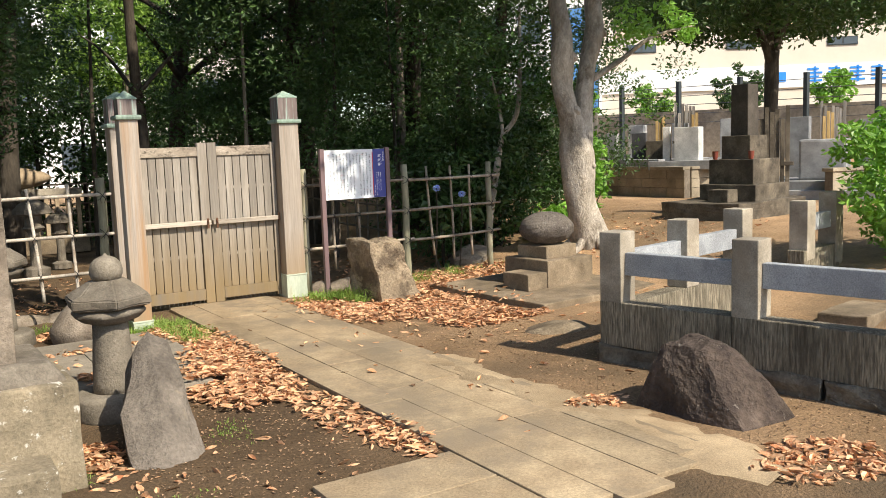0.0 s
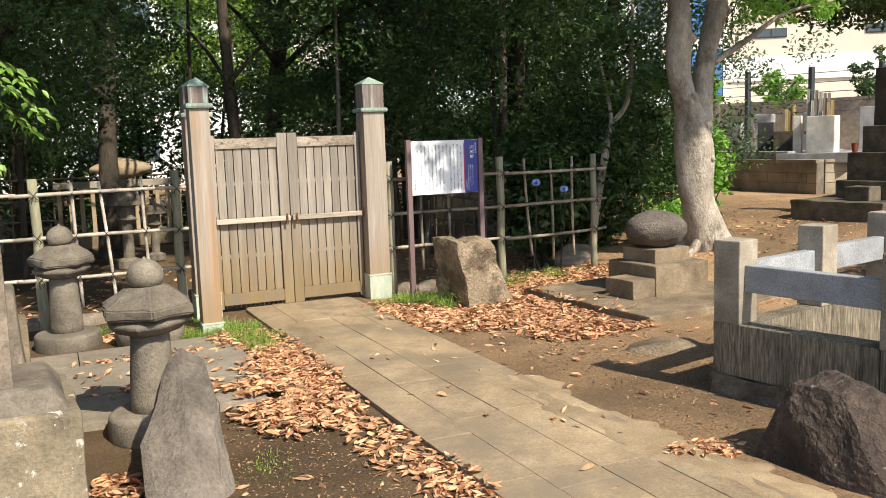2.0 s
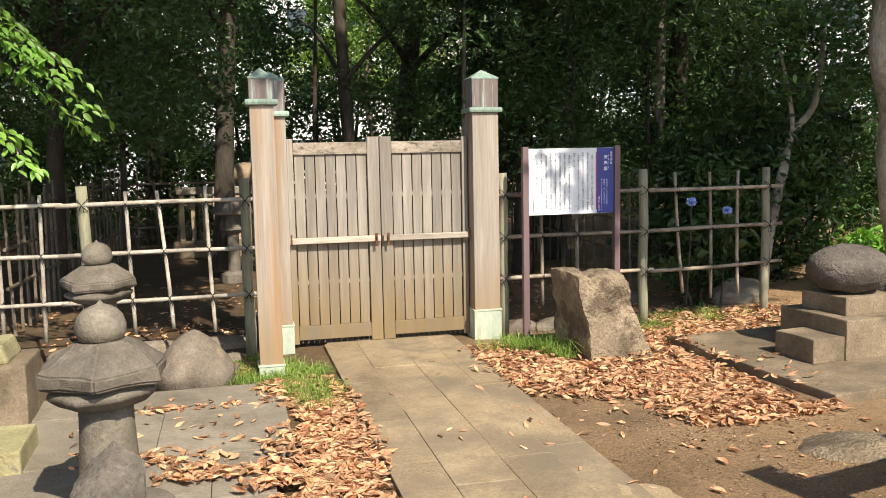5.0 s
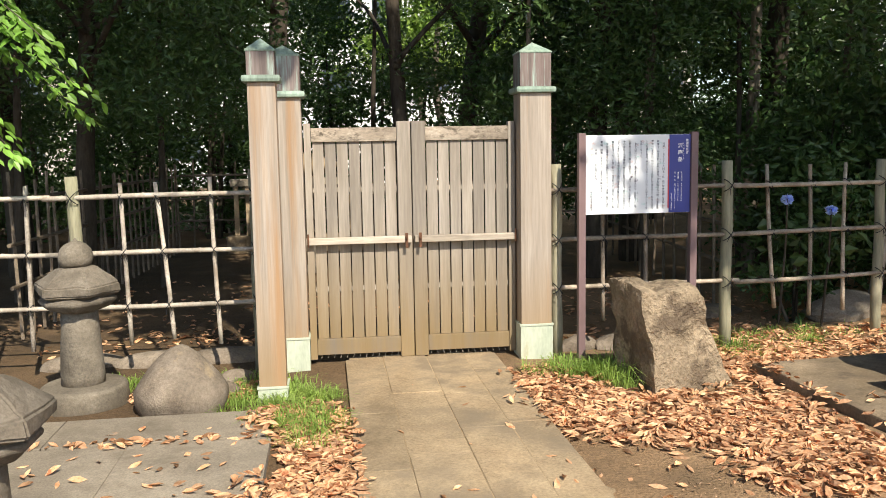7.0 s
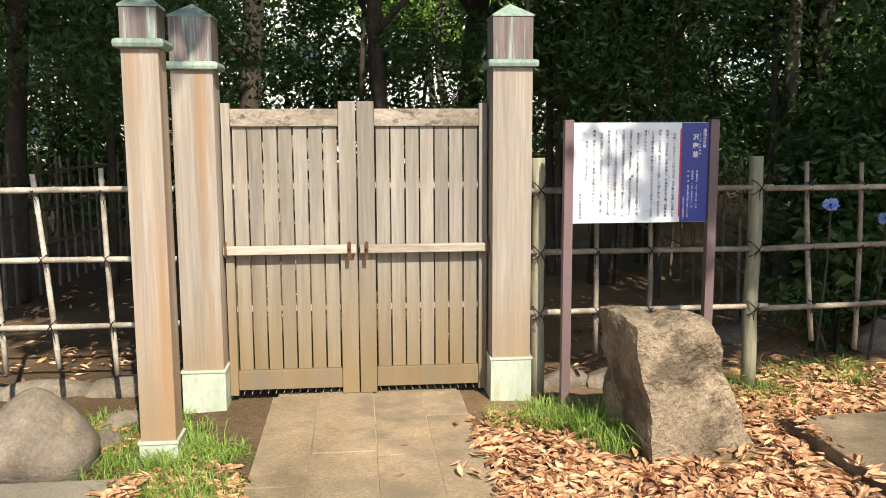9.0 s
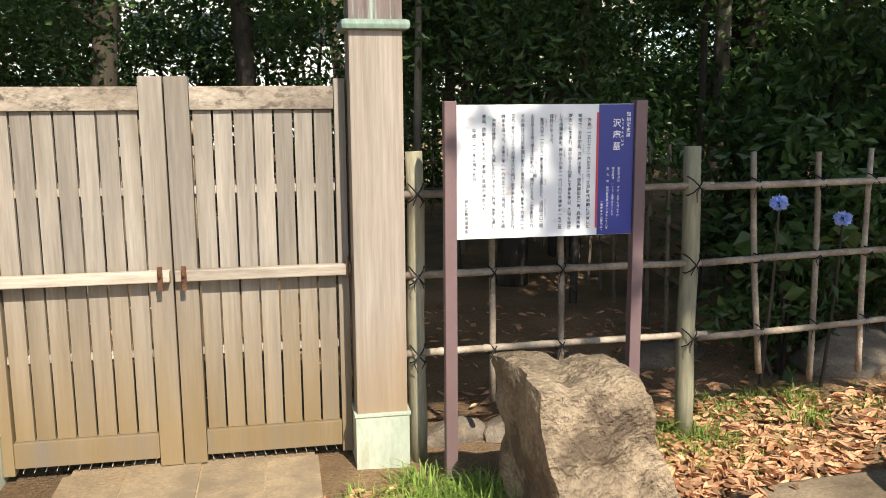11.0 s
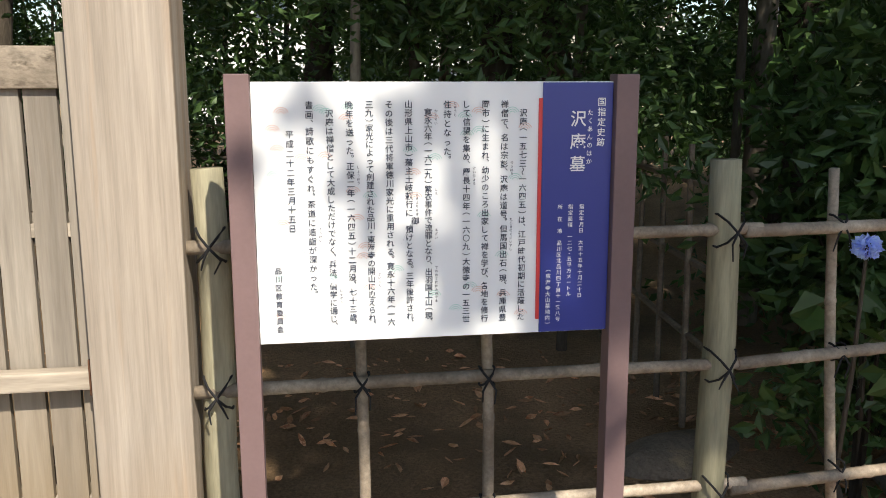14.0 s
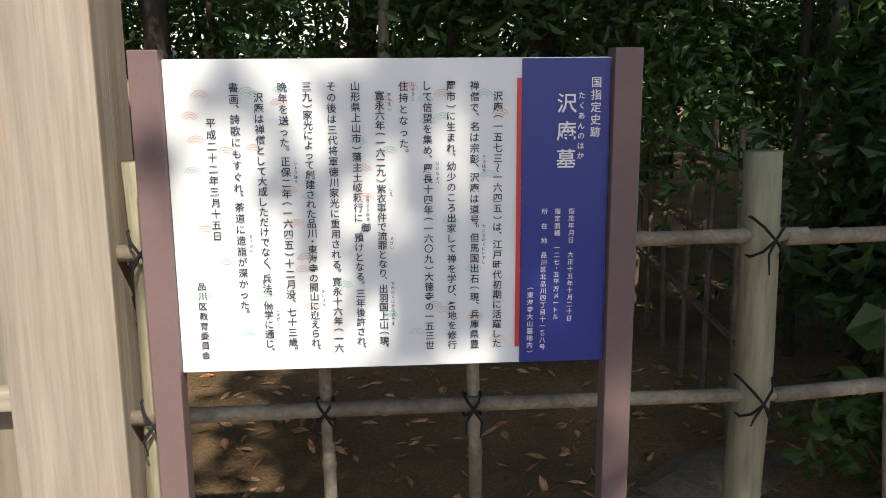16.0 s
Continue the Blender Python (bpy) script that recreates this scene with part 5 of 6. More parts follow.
M_OFFERSTONE = surface("tan offering stone", (0.36, 0.27, 0.175), (0.43, 0.33, 0.22), 3.0, 0.9, 0.3, 60, stain=0.2, bump_size=0.006)
offering_table()


def small_lantern(x, y, s, label):
    l = thing("stone_lantern", pose(x, y, 0), label, "lantern", "stone lanterns")
    part("base", lathe([(0.2 * s, 0), (0.2 * s, 0.12 * s), (0.1 * s, 0.16 * s)], 12), M_DARKSTONE, l)
    part("shaft", lathe([(0.09 * s, 0.15 * s), (0.08 * s, 0.7 * s)], 12), M_DARKSTONE, l)
    part("light_box", lathe([(0.1 * s, 0.7 * s), (0.17 * s, 0.76 * s), (0.13 * s, 0.8 * s), (0.13 * s, 0.98 * s)], 8), M_DARKSTONE, l)
    part("roof", lathe([(0.14 * s, 0.96 * s), (0.29 * s, 0.99 * s), (0.28 * s, 1.06 * s), (0.2 * s, 1.15 * s), (0.06 * s, 1.21 * s)], 12), M_DARKSTONE, l)
    part("jewel", lathe([(0.03 * s, 1.2 * s), (0.055 * s, 1.25 * s), (0.01 * s, 1.33 * s)], 10), M_DARKSTONE, l)


small_lantern(-1.25, 4.3, 0.92, "small dark stone lantern in the shaded plot")
small_lantern(-0.8, 5.0, 0.72, "small dark stone lantern in the shaded plot")


# ---- graves on the rise ----
def big_monument():
    z = rise(8.0)
    mo = thing("family_gravestone", pose(7.78, -0.68, z - 0.02, 0, 0, 7), "tall dark stepped family gravestone with red flower vases", "gravestone")
    part("floor_slab", worn(box(-0.80, -0.70, -0.1, 1.0, 0.62, 0.24, 0.02), 0.03, 5, 2, 5), M_DARKMONU, mo, "rough broken-edged foundation slab")
    part("base_step", box(-0.27, -0.62, 0.235, 0.67, 0.32, 0.48, 0.012), M_DARKMONU, mo)
    part("second_step", box(-0.17, -0.52, 0.475, 0.57, 0.22, 0.85, 0.012), M_DARKMONU, mo)
    part("third_step", box(-0.04, -0.39, 0.845, 0.44, 0.09, 1.20, 0.012), M_DARKMONU, mo)
    part("stele", box(0.055, -0.295, 1.195, 0.345, -0.005, 1.96, 0.012, taper=0.97), M_BLACKSTONE, mo, "dark upright stele")
    part("front_block", worn(box(-0.56, -0.35, 0.23, -0.29, -0.01, 0.42, 0.015), 0.01, 5, 3, 2), M_DARKMONU, mo)
    for y in (-0.45, 0.15):
        part("flower_vase", lathe([(0.03, 0.845), (0.04, 0.9), (0.045, 0.97), (0.05, 0.975)], 12), M_VASE, mo, "reddish-brown flower vase", at=pose(-0.11, y, 0))
    return mo


M_BLACKSTONE = surface("near-black gravestone", (0.06, 0.05, 0.04), (0.10, 0.085, 0.068), 4.0, 0.8, 0.2, 60)
M_VASE = plain("red-brown glaze", (0.22, 0.055, 0.035), 0.4)
big_monument()


def block_wall(label, x0, y0, length, h, turn, z, courses, seed):
    w = thing("block_wall", pose(x0, y0, z, 0, 0, turn), label, "wall", "grave terraces")
    n = int(length / 0.45)
    bw = length / n
    for c in range(courses):
        for i in range(n + (c % 2)):
            a = i * bw - (bw / 2 if c % 2 else 0)
            b = a + bw
            a, b = max(a, 0), min(b, length)
            part("block", box(a + 0.004, 0, c * h / courses + 0.004 - (0.3 if c == 0 else 0), b - 0.004, 0.18, (c + 1) * h / courses - 0.004, 0.004), M_BLOCK, w)
    part("backing", box(0.0, 0.012, -0.3, length, 0.17, h - 0.01), M_DARKSTONE, w)
    part("coping", box(-0.03, -0.03, h, length + 0.0, 0.22, h + 0.06, 0.008), M_BLOCK, w, "flat coping")


block_wall("stained concrete block retaining wall of a grave terrace", 10.35, 9.5, 7.0, 0.55, -90, 0.5, 3, 1)
block_wall("sunlit concrete block end wall of a grave terrace", 10.56, 2.5, 4.0, 0.55, 0, 0.5, 3, 2)
block_wall("concrete block wall behind the family gravestone", 11.0, -0.3, 5.0, 0.5, -8, 0.5, 3, 3)
terrace = part("terrace", box(10.5, 2.65, 0.3, 17, 9.5, 1.06), M_SOIL)
tagged(terrace, "raised soil terrace of the graves", "terrace", kind="structure")


def gravestone(x, y, z, w, h, material, turn, label, steps=2, round_top=False):
    g = thing("gravestone", pose(x, y, z, 0, 0, turn), label, "gravestone", "graves on the terrace")
    zz = 0.0
    for k in range(steps):
        r = w * (1.5 - 0.3 * k)
        part("step", box(-r, -r * 0.8, zz - 0.02, r, r * 0.8, zz + 0.16, 0.01), M_GREYGRANITE, g)
        zz += 0.16
    bm = box(-w * 0.55, -w * 0.4, zz - 0.003, w * 0.55, w * 0.4, zz + h, 0.05 if round_top else 0.012)
    part("stele", bm, material, g)


rnd = random.Random(8)
for k, (x, y, w, h, mt, lb) in enumerate(((10.95, 5.15, 0.24, 0.62, M_GREYGRANITE, "narrow grey granite gravestone"), (10.95, 4.30, 0.28, 0.60, M_BLACKGRANITE, "black polished gravestone"),
                                        (11.0, 3.85, 0.36, 0.42, M_DARKMONU, "low dark gravestone"), (10.85, 3.42, 0.14, 0.70, M_WHITESTONE, "slender white stone pillar"),
                                        (11.1, 3.05, 0.46, 0.68, M_WHITESTONE, "broad pale gravestone"), (12.6, 4.6, 0.35, 0.8, M_GREYGRANITE, "grey gravestone of the second row"),
                                        (12.8, 3.4, 0.35, 0.85, M_GREYGRANITE, "grey gravestone of the second row"), (12.4, 5.8, 0.35, 0.8, M_WHITESTONE, "pale gravestone of the second row"),
                                        (10.9, 5.7, 0.22, 0.5, M_GREYGRANITE, "small grey gravestone"), (10.8, 4.75, 0.2, 0.3, M_WHITESTONE, "low white marker stone"))):
    gravestone(x, y, 1.06, w, h, mt, -60 + rnd.uniform(-5, 5), lb + " on the terrace", 1)
gravestone(11.8, 0.4, 0.5, 0.75, 0.75, M_GREYGRANITE, -65, "broad round-topped grey gravestone", 2, True)
gravestone(13.0, 0.2, 0.5, 0.4, 1.1, M_GREYGRANITE, -65, "grey gravestone behind the block wall")
gravestone(13.8, -0.8, 0.5, 0.4, 1.2, M_BLACKGRANITE, -65, "dark gravestone behind the block wall")
gravestone(12.6, 1.5, 0.5, 0.35, 1.2, M_GREYGRANITE, -65, "grey gravestone behind the block wall")
bm = box(10.42, 3.25, 1.10, 10.62, 5.6, 1.26, 0.01)
tagged(part("grave_curb", bm, M_GREYGRANITE), "low grey granite curb along the graves", "curb")


def sotoba(x, y, z, n, material, seed, label, h=1.5, turn=-50):
    g = thing("grave_board_rack", pose(x, y, z, 0, 0, turn), label, "grave boards", "racks of grave boards")
    rr = random.Random(seed)
    part("rack_rail", box(-0.04, -0.05, 0.5, n * 0.075 + 0.04, -0.02, 0.56, 0.004), M_DARKMONU, g)
    for i in range(n):
        hh = h * rr.uniform(0.88, 1.08)
        part("board", box(i * 0.075, -0.008 + rr.uniform(-0.02, 0.02), 0.0, i * 0.075 + 0.06, 0.008, hh, 0.003), material, g)


sotoba(8.42, -0.75, 0.7, 6, M_DARKMONU, 1, "rack of dark old grave boards beside the tall gravestone", 1.35)
sotoba(11.6, 3.9, 1.06, 6, M_SOTOBA, 2, "rack of grey grave boards", 1.3)
sotoba(11.7, 4.55, 1.06, 3, M_SOTOBA_NEW, 3, "rack of fresh yellow grave boards", 1.1)
sotoba(11.75, 3.55, 1.06, 2, M_SOTOBA_NEW, 4, "rack of fresh yellow grave boards", 1.2)
sotoba(11.0, 6.2, 1.06, 5, M_SOTOBA, 5, "rack of grey grave boards", 1.2)
sotoba(14.0, 2.0, 0.6, 7, M_SOTOBA, 6, "rack of grey grave boards", 1.7)
sotoba(12.9, 1.2, 0.6, 3, M_SOTOBA_NEW, 7, "rack of fresh yellow grave boards", 1.5)


# ---- railway fence, far tree and buildings ----
def far_line(p0, p1, t):
    return (p0[0] + (p1[0] - p0[0]) * t, p0[1] + (p1[1] - p0[1]) * t)


FA, FB = (17.5, 17.0), (24.0, 2.0)
fe = thing("steel_fence", pose(0, 0, 0), "dark steel posts with wires along the railway", "fence")
for i in range(9):
    x, y = far_line(FA, FB, i / 8)
    part("post", box(x - 0.07, y - 0.07, 0.3, x + 0.07, y + 0.07, 3.6, 0.01), M_FENCEPOST, fe)
for z in (2.2, 2.5, 2.8, 3.1, 3.4):
    part("wire", tube([(*FA, z), (*FB, z)], [0.012, 0.012], 5), M_WIRE, fe)
bank = thing("railway_bank", pose(0, 0, 0), "stained concrete bank wall behind the graves", "wall", kind="structure")
d = Vector((FB[0] - FA[0], FB[1] - FA[1], 0)).normalized()
nrm = Vector((-d.y, d.x, 0))
p = Vector((*FA, 0)) - d * 12 + nrm * 3.0
bm = bmesh.new()
q = [p, p + d * 50, p + d * 50 + nrm * 1.2, p + nrm * 1.2]
vs = [bm.verts.new(v + Vector((0, 0, -0.2))) for v in q] + [bm.verts.new(v + Vector((0, 0, 2.7))) for v in q]
for f in ((0, 1, 5, 4), (1, 2, 6, 5), (2, 3, 7, 6), (3, 0, 4, 7), (4, 5, 6, 7)):
    bm.faces.new([vs[i] for i in f])
bmesh.ops.recalc_face_normals(bm, faces=bm.faces[:])
part("wall", bm, M_BANK, bank)
for k in range(8):
    x, y = far_line(FA, FB, -0.15 + k * 0.2)
    bush("railway_bush", x + 3.2, y + 1.6, (0.9, 0.9, 1.9 if k % 2 else 1.5), 40, 0.2, M_FRESH if k % 3 else M_LEAF, 500 + k, "green bush on the railway bank").location.z = 2.35


def far_tree(x, y, seed, label):
    t = thing("spreading_tree", pose(x, y, 0.4), label, "tree")
    bm = bmesh.new()
    a = spline([(0, 0, -0.1), (0, 0, 1.6), (0.05, 0, 3.4)], [0.22, 0.17, 0.17], 4)
    tube(a[0], a[1], 10, bm, 0.2)
    for dx, dy in ((-0.9, 0.6), (0.8, -0.5), (0.1, 0.2)):
        a = spline([(0.0, 0, 3.1), (dx * 0.25, dy * 0.25, 3.8), (dx * 0.9, dy * 0.9, 4.9), (dx * 2.2, dy * 2.2, 6)], [0.13, 0.1, 0.07, 0.03], 4)
        tube(a[0], a[1], 8, bm, 0.2)
    part("trunk", bm, M_DARKBARK, t, smooth=True)
    rg = np.random.default_rng(seed)
    c = []
    while len(c) < 560:
        q = rg.uniform(-1, 1, 3)
        if np.dot(q, q) < 1:
            c.append((q[0] * 4.2, q[1] * 4.2, 5.3 + q[2] * 1.5 - 0.5 * (q[0] ** 2 + q[1] ** 2)))
    v, f = clumps(np.array(c), 0.55, 60, 0.17, seed + 1)
    from_arrays("crown", v, f, M_LEAF, t)


far_tree(16.2, 4.9, 61, "spreading dark tree among the graves")


def building(name, cx, cy, width, depth, height, turn, wall, label, floors, bays, sill=1.2, win=(1.3, 1.2), glass=None):
    b = thing(name, pose(cx, cy, 0, 0, 0, turn), label, "building", "city buildings")
    part("wall", box(-width / 2, 0, -0.5, width / 2, depth, height, 0.05), wall, b)
    part("roof", box(-width / 2 - 0.15, -0.15, height, width / 2 + 0.15, depth + 0.15, height + 0.35, 0.03), M_FACADE, b)
    fh = height / floors
    for fl in range(floors):
        for k in range(bays):
            x = -width / 2 + (k + 0.5) * width / bays
            w = part("window", box(x - win[0] / 2, -0.06, fl * fh + sill, x + win[0] / 2, 0.0, fl * fh + sill + win[1], 0.02), M_FENCEPOST, b)
            for s in (-1, 1):
                part("pane", box(x + s * win[0] / 4 - win[0] / 4 + 0.05, -0.075, fl * fh + sill + 0.06, x + s * win[0] / 4 + win[0] / 4 - 0.05, -0.061, fl * fh + sill + win[1] - 0.06), glass or M_GLASS, w)
    return b


b = building("office_building", 44, 21, 40, 12, 12, -36, M_CREAM, "cream office building with beige panels and a company sign", 2, 7, 0.7, (1.7, 0.5))
for k in range(4):
    part("panel", box(-13 + k * 8, -0.05, 7.6, -9.5 + k * 8, 0.0, 11.9, 0.01), M_BEIGE, b, "beige wall panel")
part("sign_band", box(-14, -0.12, 4.4, 14, -0.051, 5.7, 0.01), M_FACADE, b, "white sign band")
x = -2.0
rnd = random.Random(4)
for k in range(4):
    for j in range(4):
        part("sign_letter", box(x, -0.16, 4.7 + j * 0.22, x + 0.85 - 0.2 * (j % 2), -0.121, 4.81 + j * 0.22), M_SIGNCYAN, b, "sky-blue lettering bar")
    part("sign_letter", box(x + 0.38, -0.16, 4.62, x + 0.5, -0.122, 5.55), M_SIGNCYAN, b)
    x += 1.2
part("sign_mark", box(-4.4, -0.16, 4.75, -3.2, -0.121, 5.3), M_SIGNCYAN, b, "blue company mark")
building("apartment_building", 24, 30, 9, 9, 15, -38, M_FACADE, "white apartment building with blue glass bay", 5, 4, 1.0, (1.2, 1.5))
building("glass_building", 31, 30, 4, 6, 16, -42, M_FACADE, "building with a tall blue glass front", 5, 2, 0.4, (1.7, 2.6), M_BLUEGLASS)
building("city_building", 0, 34, 16, 8, 12, 0, M_FACADE, "pale city building behind the wood", 4, 7)
building("city_building", -16, 30, 14, 8, 11, 15, M_CITY, "pale city building behind the wood", 4, 6)
building("city_building", 13, 36, 9, 8, 13, -15, M_CITY, "pale city building behind the wood", 4, 4)
building("city_building", -34, 10, 14, 8, 10, 70, M_CITY, "pale city building behind the wood", 3, 6)

# ---- litter, grass ----
def floor_height(x, y):
    if -0.52 < x < 0.62 and -7.2 < y < 0.06:
        return 0.024
    if -3.4 < x < -0.98 and -3.35 < y < -1.32:
        return 0.05
    if 2.3 < x < 4.5 and -2.75 < y < -0.85:
        return 0.06 + rise(x)
    return rise(x) - 0.008


def litter(name, spots, n, size, seed, label, lift=0.003, deep=0.008, path_clear=0.8):
    """Curled fallen leaves scattered in patches (x, y, rx, ry, weight)."""
    rg = np.random.default_rng(seed)
    w = np.array([s[4] for s in spots], float)
    w /= w.sum()
    k = rg.choice(len(spots), n, p=w)
    s = np.array([sp[:4] for sp in spots], float)[k]
    an, rr = rg.uniform(0, 2 * np.pi, n), np.sqrt(rg.uniform(0, 1, n)) * rg.uniform(0.75, 1.1, n)
    x, y = s[:, 0] + s[:, 2] * rr * np.cos(an), s[:, 1] + s[:, 3] * rr * np.sin(an)
    on_slab = (x > 2.32 + (y + 1.8) * 0.08) & (x < 4.5) & (y > -2.75) & (y < -0.88)
    on_path = (x > -0.50) & (x < 0.60) & (y < 0)
    keep = ~(on_slab & (rg.uniform(0, 1, n) < 0.96)) & ~(on_path & (rg.uniform(0, 1, n) < path_clear))
    x, y, an = x[keep], y[keep], an[keep]
    n = len(x)
    z = np.array([floor_height(a, b) for a, b in zip(x, y)]) + lift + rg.uniform(0, deep, n)
    ax = np.stack([np.cos(an * 7), np.sin(an * 7), rg.normal(0, 0.22, n)], 1)
    ax /= np.linalg.norm(ax, axis=1)[:, None]
    up = np.stack([rg.normal(0, 0.5, n), rg.normal(0, 0.5, n), np.ones(n)], 1)
    side = np.cross(ax, up)
    side /= np.linalg.norm(side, axis=1)[:, None]
    up = np.cross(side, ax)
    L = (size * rg.uniform(0.6, 1.25, n))[:, None]
    Wd = L * rg.uniform(0.24, 0.44, n)[:, None]
    curl = L * rg.uniform(-0.12, 0.22, n)[:, None]
    c = np.stack([x, y, z], 1)
    pts = [c - ax * L / 2 + up * curl * 0.6, c - ax * L * 0.1 + side * Wd / 2 + up * curl, c + ax * L * 0.2 + side * Wd * 0.42 + up * curl, c + ax * L / 2 + up * curl * 0.3,
           c + ax * L * 0.2 - side * Wd * 0.42 + up * curl, c - ax * L * 0.1 - side * Wd / 2 + up * curl, c - ax * L * 0.1, c + ax * L * 0.2]
    v = np.stack(pts, 1).reshape(-1, 3)
    i = np.arange(n)[:, None] * 8
    tri = np.array([(0, 6, 1), (6, 7, 2), (6, 2, 1), (7, 3, 2), (0, 5, 6), (5, 4, 7), (5, 7, 6), (4, 3, 7)])
    f = (i[:, :, None] + tri[None]).reshape(-1, 3)
    ob = from_arrays(name, v, f, M_LITTER)
    return tagged(ob, label, "fallen leaves", kind="stuff")


litter("fallen_leaves", [(1.35, -1.75, 0.75, 0.55, 5), (2.0, -2.1, 0.75, 0.75, 6), (0.85, -1.2, 0.4, 0.75, 3), (2.15, -0.8, 0.5, 0.55, 2.5), (1.8, -2.7, 0.55, 0.35, 2.0), (3.3, -0.45, 1.2, 0.3, 2), (2.6, -0.4, 0.6, 0.35, 2), (3.2, 0.05, 1.0, 0.35, 1.6), (2.25, -2.6, 0.3, 0.4, 1.2)], 9120, 0.080, 1, "thick drift of dry orange-brown fallen leaves", 0.004, 0.03)
litter("fallen_leaves", [(-0.70, -2.6, 0.25, 0.9, 3), (-0.80, -1.5, 0.33, 0.5, 1.6), (-0.95, -3.6, 0.42, 0.55, 2.4), (-0.72, -4.6, 0.2, 0.75, 0.8), (-0.62, -5.2, 0.15, 0.5, 0.6), (-1.5, -0.7, 0.45, 0.35, 1.0), (-0.85, -2.9, 0.32, 0.6, 1.6), (-0.72, -1.9, 0.25, 0.35, 1.0), (-1.45, -3.05, 0.3, 0.14, 0.3), (-2.12, -4.5, 0.13, 0.3, 0.5)], 5300, 0.080, 2, "dry fallen leaves heaped along the paving", 0.004, 0.022)
litter("fallen_leaves", [(0.72, -5.45, 0.25, 0.16, 0.8), (0.95, -6.9, 0.45, 0.3, 2.2), (1.9, -2.4, 1.6, 1.2, 0.6), (1.0, -4.5, 0.9, 1.5, 0.2), (0.1, -3.0, 0.6, 3.0, 0.22), (-1.2, -5.2, 0.7, 0.7, 0.2), (-1.7, -2.3, 0.7, 0.8, 0.35), (-1.6, -1.8, 0.6, 0.06, 0.35), (-1.7, -2.75, 0.4, 0.12, 0.35), (-2.0, 0.9, 1.0, 0.6, 0.8), (4.5, -2.5, 1.0, 1.0, 0.8), (6, -0.5, 2.0, 1.6, 1.8), (-2.05, -5.0, 0.25, 0.3, 0.2)], 1800, 0.080, 3, "scattered dry leaves on the soil", 0.002, 0.004, 0.3)
litter("fallen_leaves", [(1.9, 1.6, 2.2, 1.4, 2), (-2.0, 2.5, 1.8, 2.0, 1.0), (2.5, 0.4, 1.0, 0.35, 0.6)], 900, 0.085, 4, "dry leaves on the shaded floor of the plot", 0.002, 0.006)


def debris(n, seed):
    """Twigs, crumbs and grit on the bare soil."""
    rg = np.random.default_rng(seed)
    x = np.concatenate([rg.uniform(-2.0, -0.55, n), rg.uniform(0.65, 2.2, n), rg.uniform(4.2, 9.0, n)])
    y = np.concatenate([rg.uniform(-6.5, -3.4, n), rg.uniform(-6.8, -2.6, n), rg.uniform(-3.5, 2.5, n)])
    z = np.array([rise(a) + 0.022 * noise.noise(Vector((a * 0.9, b * 0.9, 0))) - 0.012 for a, b in zip(x, y)]) + 0.003
    v, f = leaf_mesh(np.stack([x, y, z], 1), 0.12, 0.022, 0.5, seed, 0.4)
    return tagged(from_arrays("soil_debris", v, f, M_DEBRIS), "crumbs of leaf, twig and grit on the soil", "debris", kind="stuff")


M_DEBRIS = surface("leaf crumbs and grit", (0.22, 0.13, 0.07), (0.36, 0.25, 0.16), 50.0, 0.9, 0.0, 9, island=0.6, stain=0.0)
debris(2800, 3)


def grass(spots, n, seed, label):
    rg = np.random.default_rng(seed)
    w = np.array([s[4] for s in spots], float)
    w /= w.sum()
    k = rg.choice(len(spots), n, p=w)
    s = np.array([sp for sp in spots], float)[k]
    an, rr = rg.uniform(0, 2 * np.pi, n), np.sqrt(rg.uniform(0, 1, n)) * rg.uniform(0.5, 1.05, n)
    x, y = s[:, 0] + s[:, 2] * rr * np.cos(an), s[:, 1] + s[:, 3] * rr * np.sin(an)
    # blades gather in clumps and lean away from the clump's heart
    lead = rg.integers(0, 12, n) + 12 * k
    first = {}
    for j, g in enumerate(lead):
        first.setdefault(int(g), j)
    heart = np.array([first[int(g)] for g in lead])
    loose = rg.uniform(0, 1, n) < 0.22
    dx, dy = rg.normal(0, 0.05, n), rg.normal(0, 0.05, n)
    x, y = np.where(loose, x, x[heart] + dx), np.where(loose, y, y[heart] + dy)
    z = np.array([rise(a) for a in x]) - 0.02
    tall = rg.uniform(0.45, 1.25, n)[heart]
    h = (s[:, 5] * tall * rg.uniform(0.5, 1.25, n))[:, None]
    d = np.where(loose, rg.uniform(0, 2 * np.pi, n), np.arctan2(dy, dx) + rg.normal(0, 0.6, n))
    out = np.stack([np.cos(d), np.sin(d), np.zeros(n)], 1)
    side = np.stack([-np.sin(d), np.cos(d), np.zeros(n)], 1) * rg.uniform(0.0012, 0.0032, n)[:, None]
    c = np.stack([x, y, z], 1)
    bend = rg.uniform(0.4, 1.6, n)[:, None]
    m1 = c + out * h * bend * 0.25 + np.array([0, 0, 1]) * h * 0.6
    tip = c + out * h * bend * 0.9 + np.array([0, 0, 1]) * h * (1.05 - 0.45 * bend)
    v = np.stack([c - side, c + side, m1 + side, m1 - side, tip], 1).reshape(-1, 3)
    i = np.arange(n)[:, None] * 5
    tri = np.array([(0, 1, 2), (0, 2, 3), (3, 2, 4)])
    f = (i[:, :, None] + tri[None]).reshape(-1, 3)
    return tagged(from_arrays("grass", v, f, M_GRASS), label, "grass", kind="stuff")


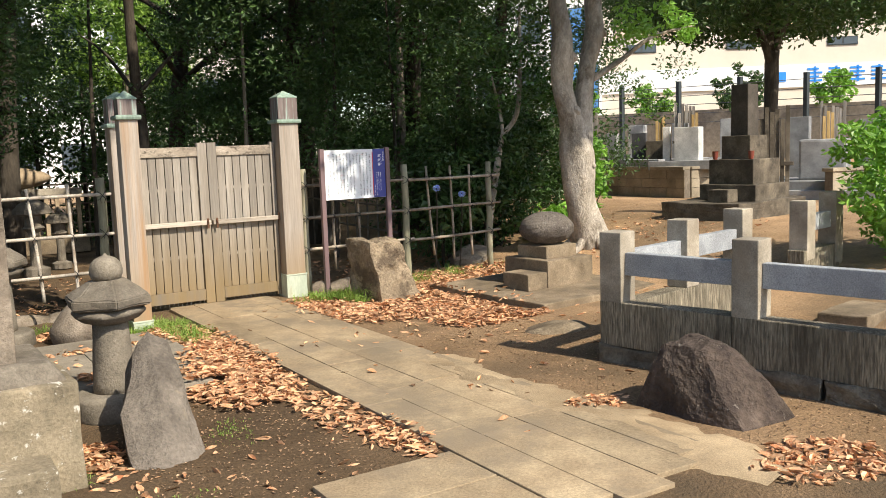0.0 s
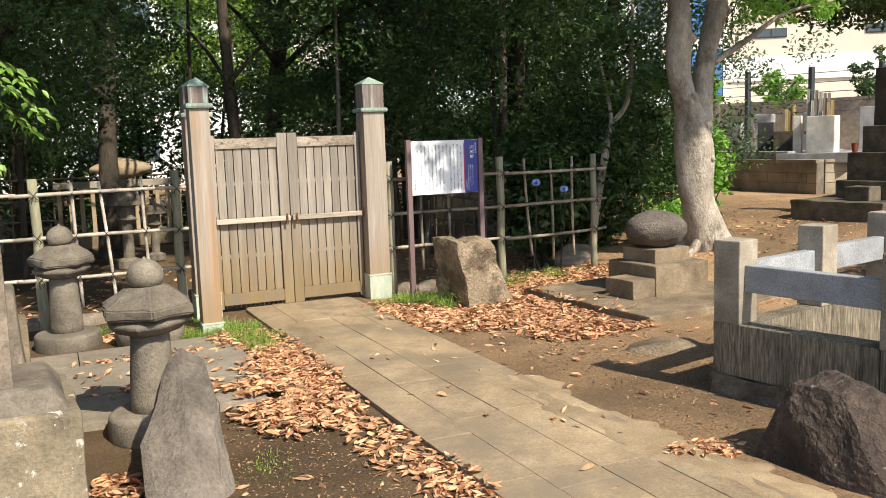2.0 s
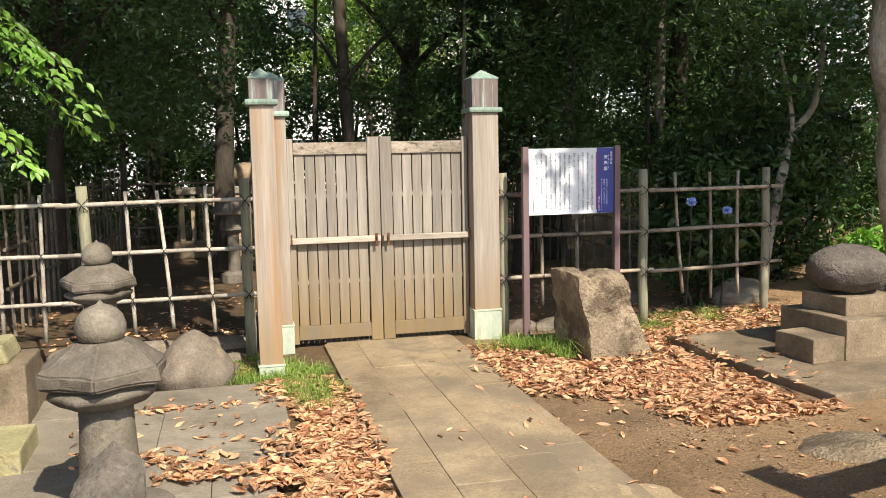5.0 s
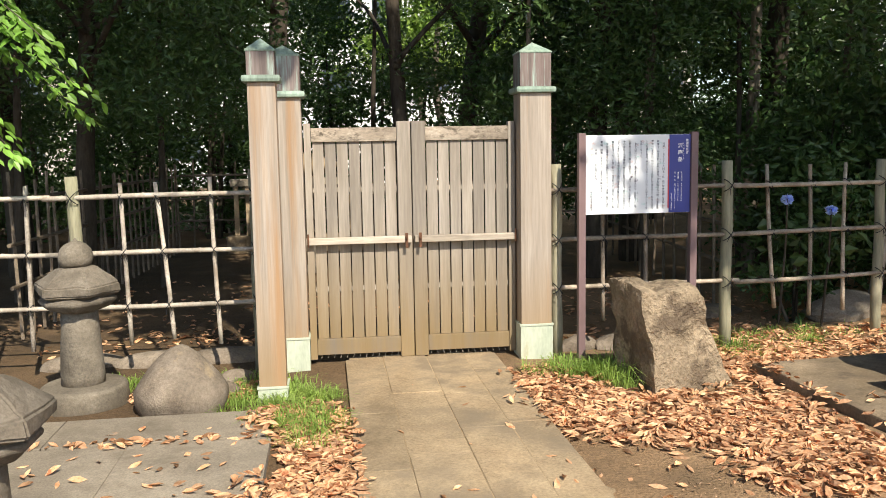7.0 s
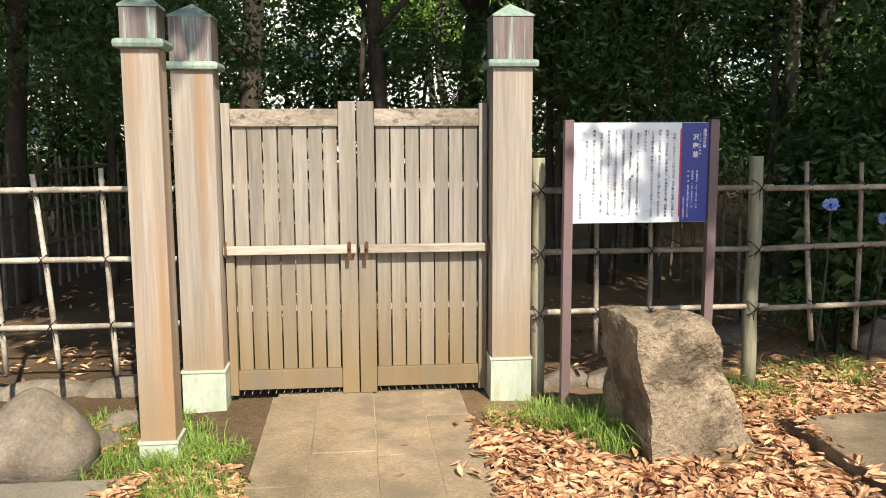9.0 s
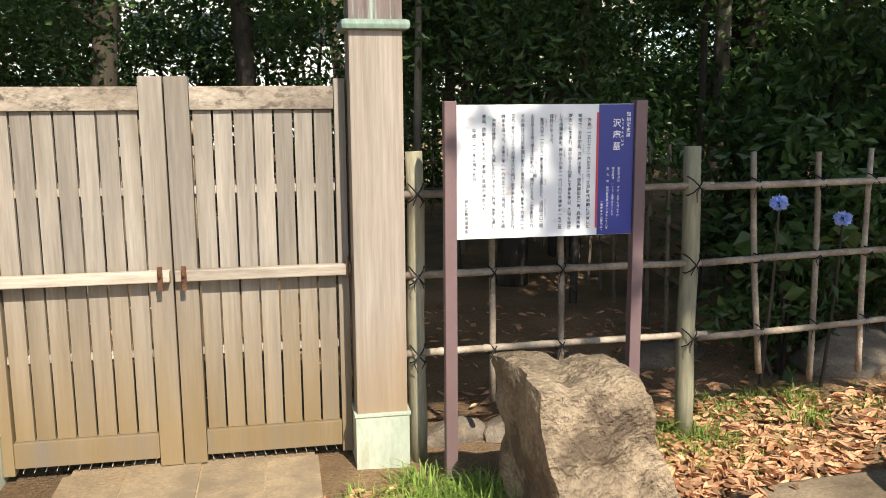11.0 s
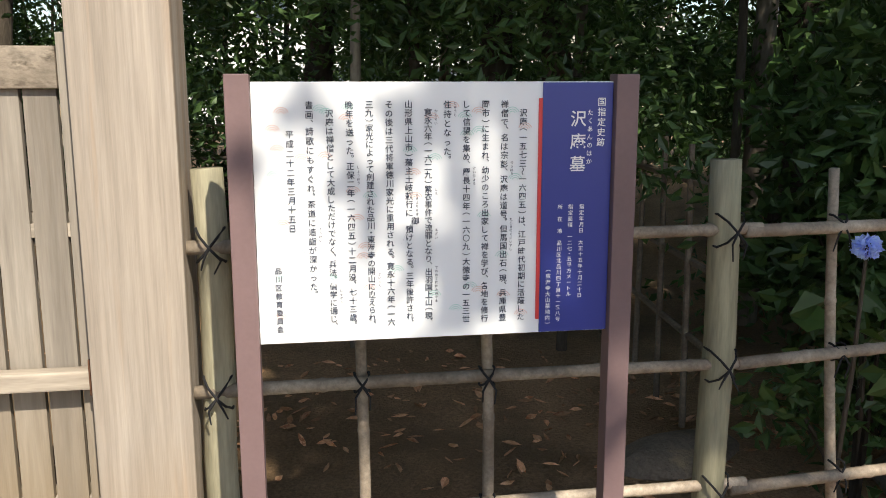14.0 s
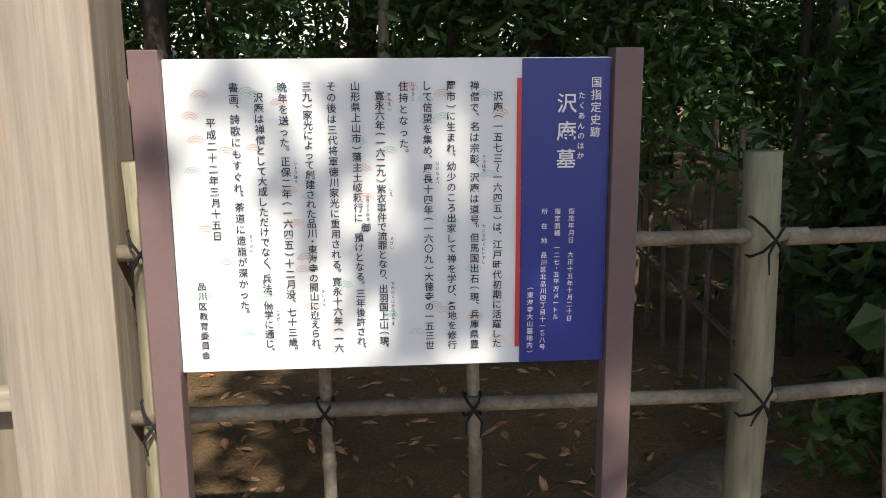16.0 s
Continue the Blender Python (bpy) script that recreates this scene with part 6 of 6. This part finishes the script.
grass([(-0.88, -1.2, 0.34, 0.6, 3, 0.12), (-0.75, -1.7, 0.16, 0.3, 1.0, 0.13), (-1.1, -0.55, 0.35, 0.4, 3.0, 0.09), (-0.95, -1.0, 0.3, 0.25, 1.6, 0.10), (1.15, -0.6, 0.40, 0.28, 3, 0.14), (1.3, -0.9, 0.15, 0.2, 0.8, 0.2), (2.2, -0.2, 0.5, 0.25, 1.0, 0.17), (3.2, 0.1, 1.1, 0.3, 2.2, 0.10), (-1.75, -0.35, 0.7, 0.25, 1.5, 0.10), (-1.25, -1.05, 0.22, 0.3, 1.0, 0.09), (-1.35, -0.6, 0.3, 0.25, 0.9, 0.08), (-2.3, -4.75, 0.12, 0.2, 0.4, 0.05), (2.6, -0.4, 0.9, 0.25, 2.0, 0.09), (-2.05, -5.35, 0.3, 0.1, 0.5, 0.03), (-1.35, -4.55, 0.12, 0.3, 0.5, 0.03)], 9000, 5, "tufts of fresh green grass by the gate")

# ---- paving pieces ----
def slab_row(parent, x0, x1, y0, y1, z, seed, material, lengths, along="y"):
    rr = random.Random(seed)
    y = y0
    while y < y1 - 0.05:
        ln = rr.uniform(*lengths)
        e = min(y + ln, y1)
        if y1 - e < 0.25:
            e = y1
        g = 0.002
        if along == "y":
            bm = box(x0 + g, y + g, z - 0.12, x1 - g, e - g, z + rr.uniform(-0.002, 0.004), 0.005)
        else:
            bm = box(y + g, x0 + g, z - 0.12, e - g, x1 - g, z + rr.uniform(-0.002, 0.004), 0.005)
        part("paving_slab", worn(bm, 0.005, 3, rr.randint(0, 99)), material, parent)
        y = e


path = thing("path", pose(0, 0, 0), "worn tan stone slab path leading to the gate", "path", kind="structure")
for k, (a, b) in enumerate(((-0.53, -0.25), (-0.25, 0.08), (0.08, 0.37), (0.37, 0.62))):
    slab_row(path, a, b, (-6.62, -6.70, -6.58, -6.45)[k], (-0.05, 0.06, 0.06, -0.02)[k], 0.022, 10 + k, M_SLAB, (0.7, 1.7))
slab_row(path, -6.08, -5.64, -1.35, -0.53, 0.012, 20, M_SLAB, (0.6, 0.9), "x")
slab_row(path, -6.75, -6.09, -2.0, -0.53, 0.01, 21, M_SLAB, (0.6, 0.9), "x")
tagged(part("path_bed", box(-0.5, -6.4, -0.1, 0.6, 0.04, 0.0190), M_SAND), "sandy soil in the path joints", "soil", kind="structure")


def sand_spill():
    """Trodden sand that has washed over the edge of the path, thin and uneven."""
    xs, ys = np.linspace(-0.3, 1.15, 59), np.linspace(-6.95, -2.2, 160)
    v = []
    for y in ys:
        for x in xs:
            h = 0.036 - 0.16 * abs(x - 0.52 - 0.05 * math.sin(y * 1.7)) + 0.040 * noise.noise(Vector((x * 2.2, y * 1.6, 3.0))) + 0.012 * noise.noise(Vector((x * 9, y * 9, 1.0)))
            h -= 0.03 * max(0.0, (y + 4.2) * 0.8) + 0.05 * max(0.0, -6.6 - y)
            v.append((x, y, max(-0.04, min(h, 0.0275 if x < 0.64 else 0.020))))
    n = len(xs)
    f = [(j * n + i, j * n + i + 1, (j + 1) * n + i + 1, (j + 1) * n + i) for j in range(len(ys) - 1) for i in range(n - 1)]
    me = bpy.data.meshes.new("sand_spill")
    me.from_pydata(v, [], f)
    me.polygons.foreach_set("use_smooth", [True] * len(me.polygons))
    me.materials.append(M_SAND)
    return tagged(new("sand_spill", me), "pale trodden sand spilled over the path edge", "sand", kind="structure")


sand_spill()
court = thing("pavement", pose(0, 0, 0), "grey stone paving before the old graves", "pavement", kind="structure")
slab_row(court, -1.80, -1.32, -3.4, -1.0, 0.05, 30, M_GREYSLAB, (0.9, 1.5), "x")
slab_row(court, -2.72, -1.81, -3.4, -0.97, 0.045, 31, M_GREYSLAB, (0.8, 1.3), "x")
slab_row(court, -3.35, -2.73, -3.4, -1.10, 0.04, 32, M_GREYSLAB, (0.8, 1.3), "x")
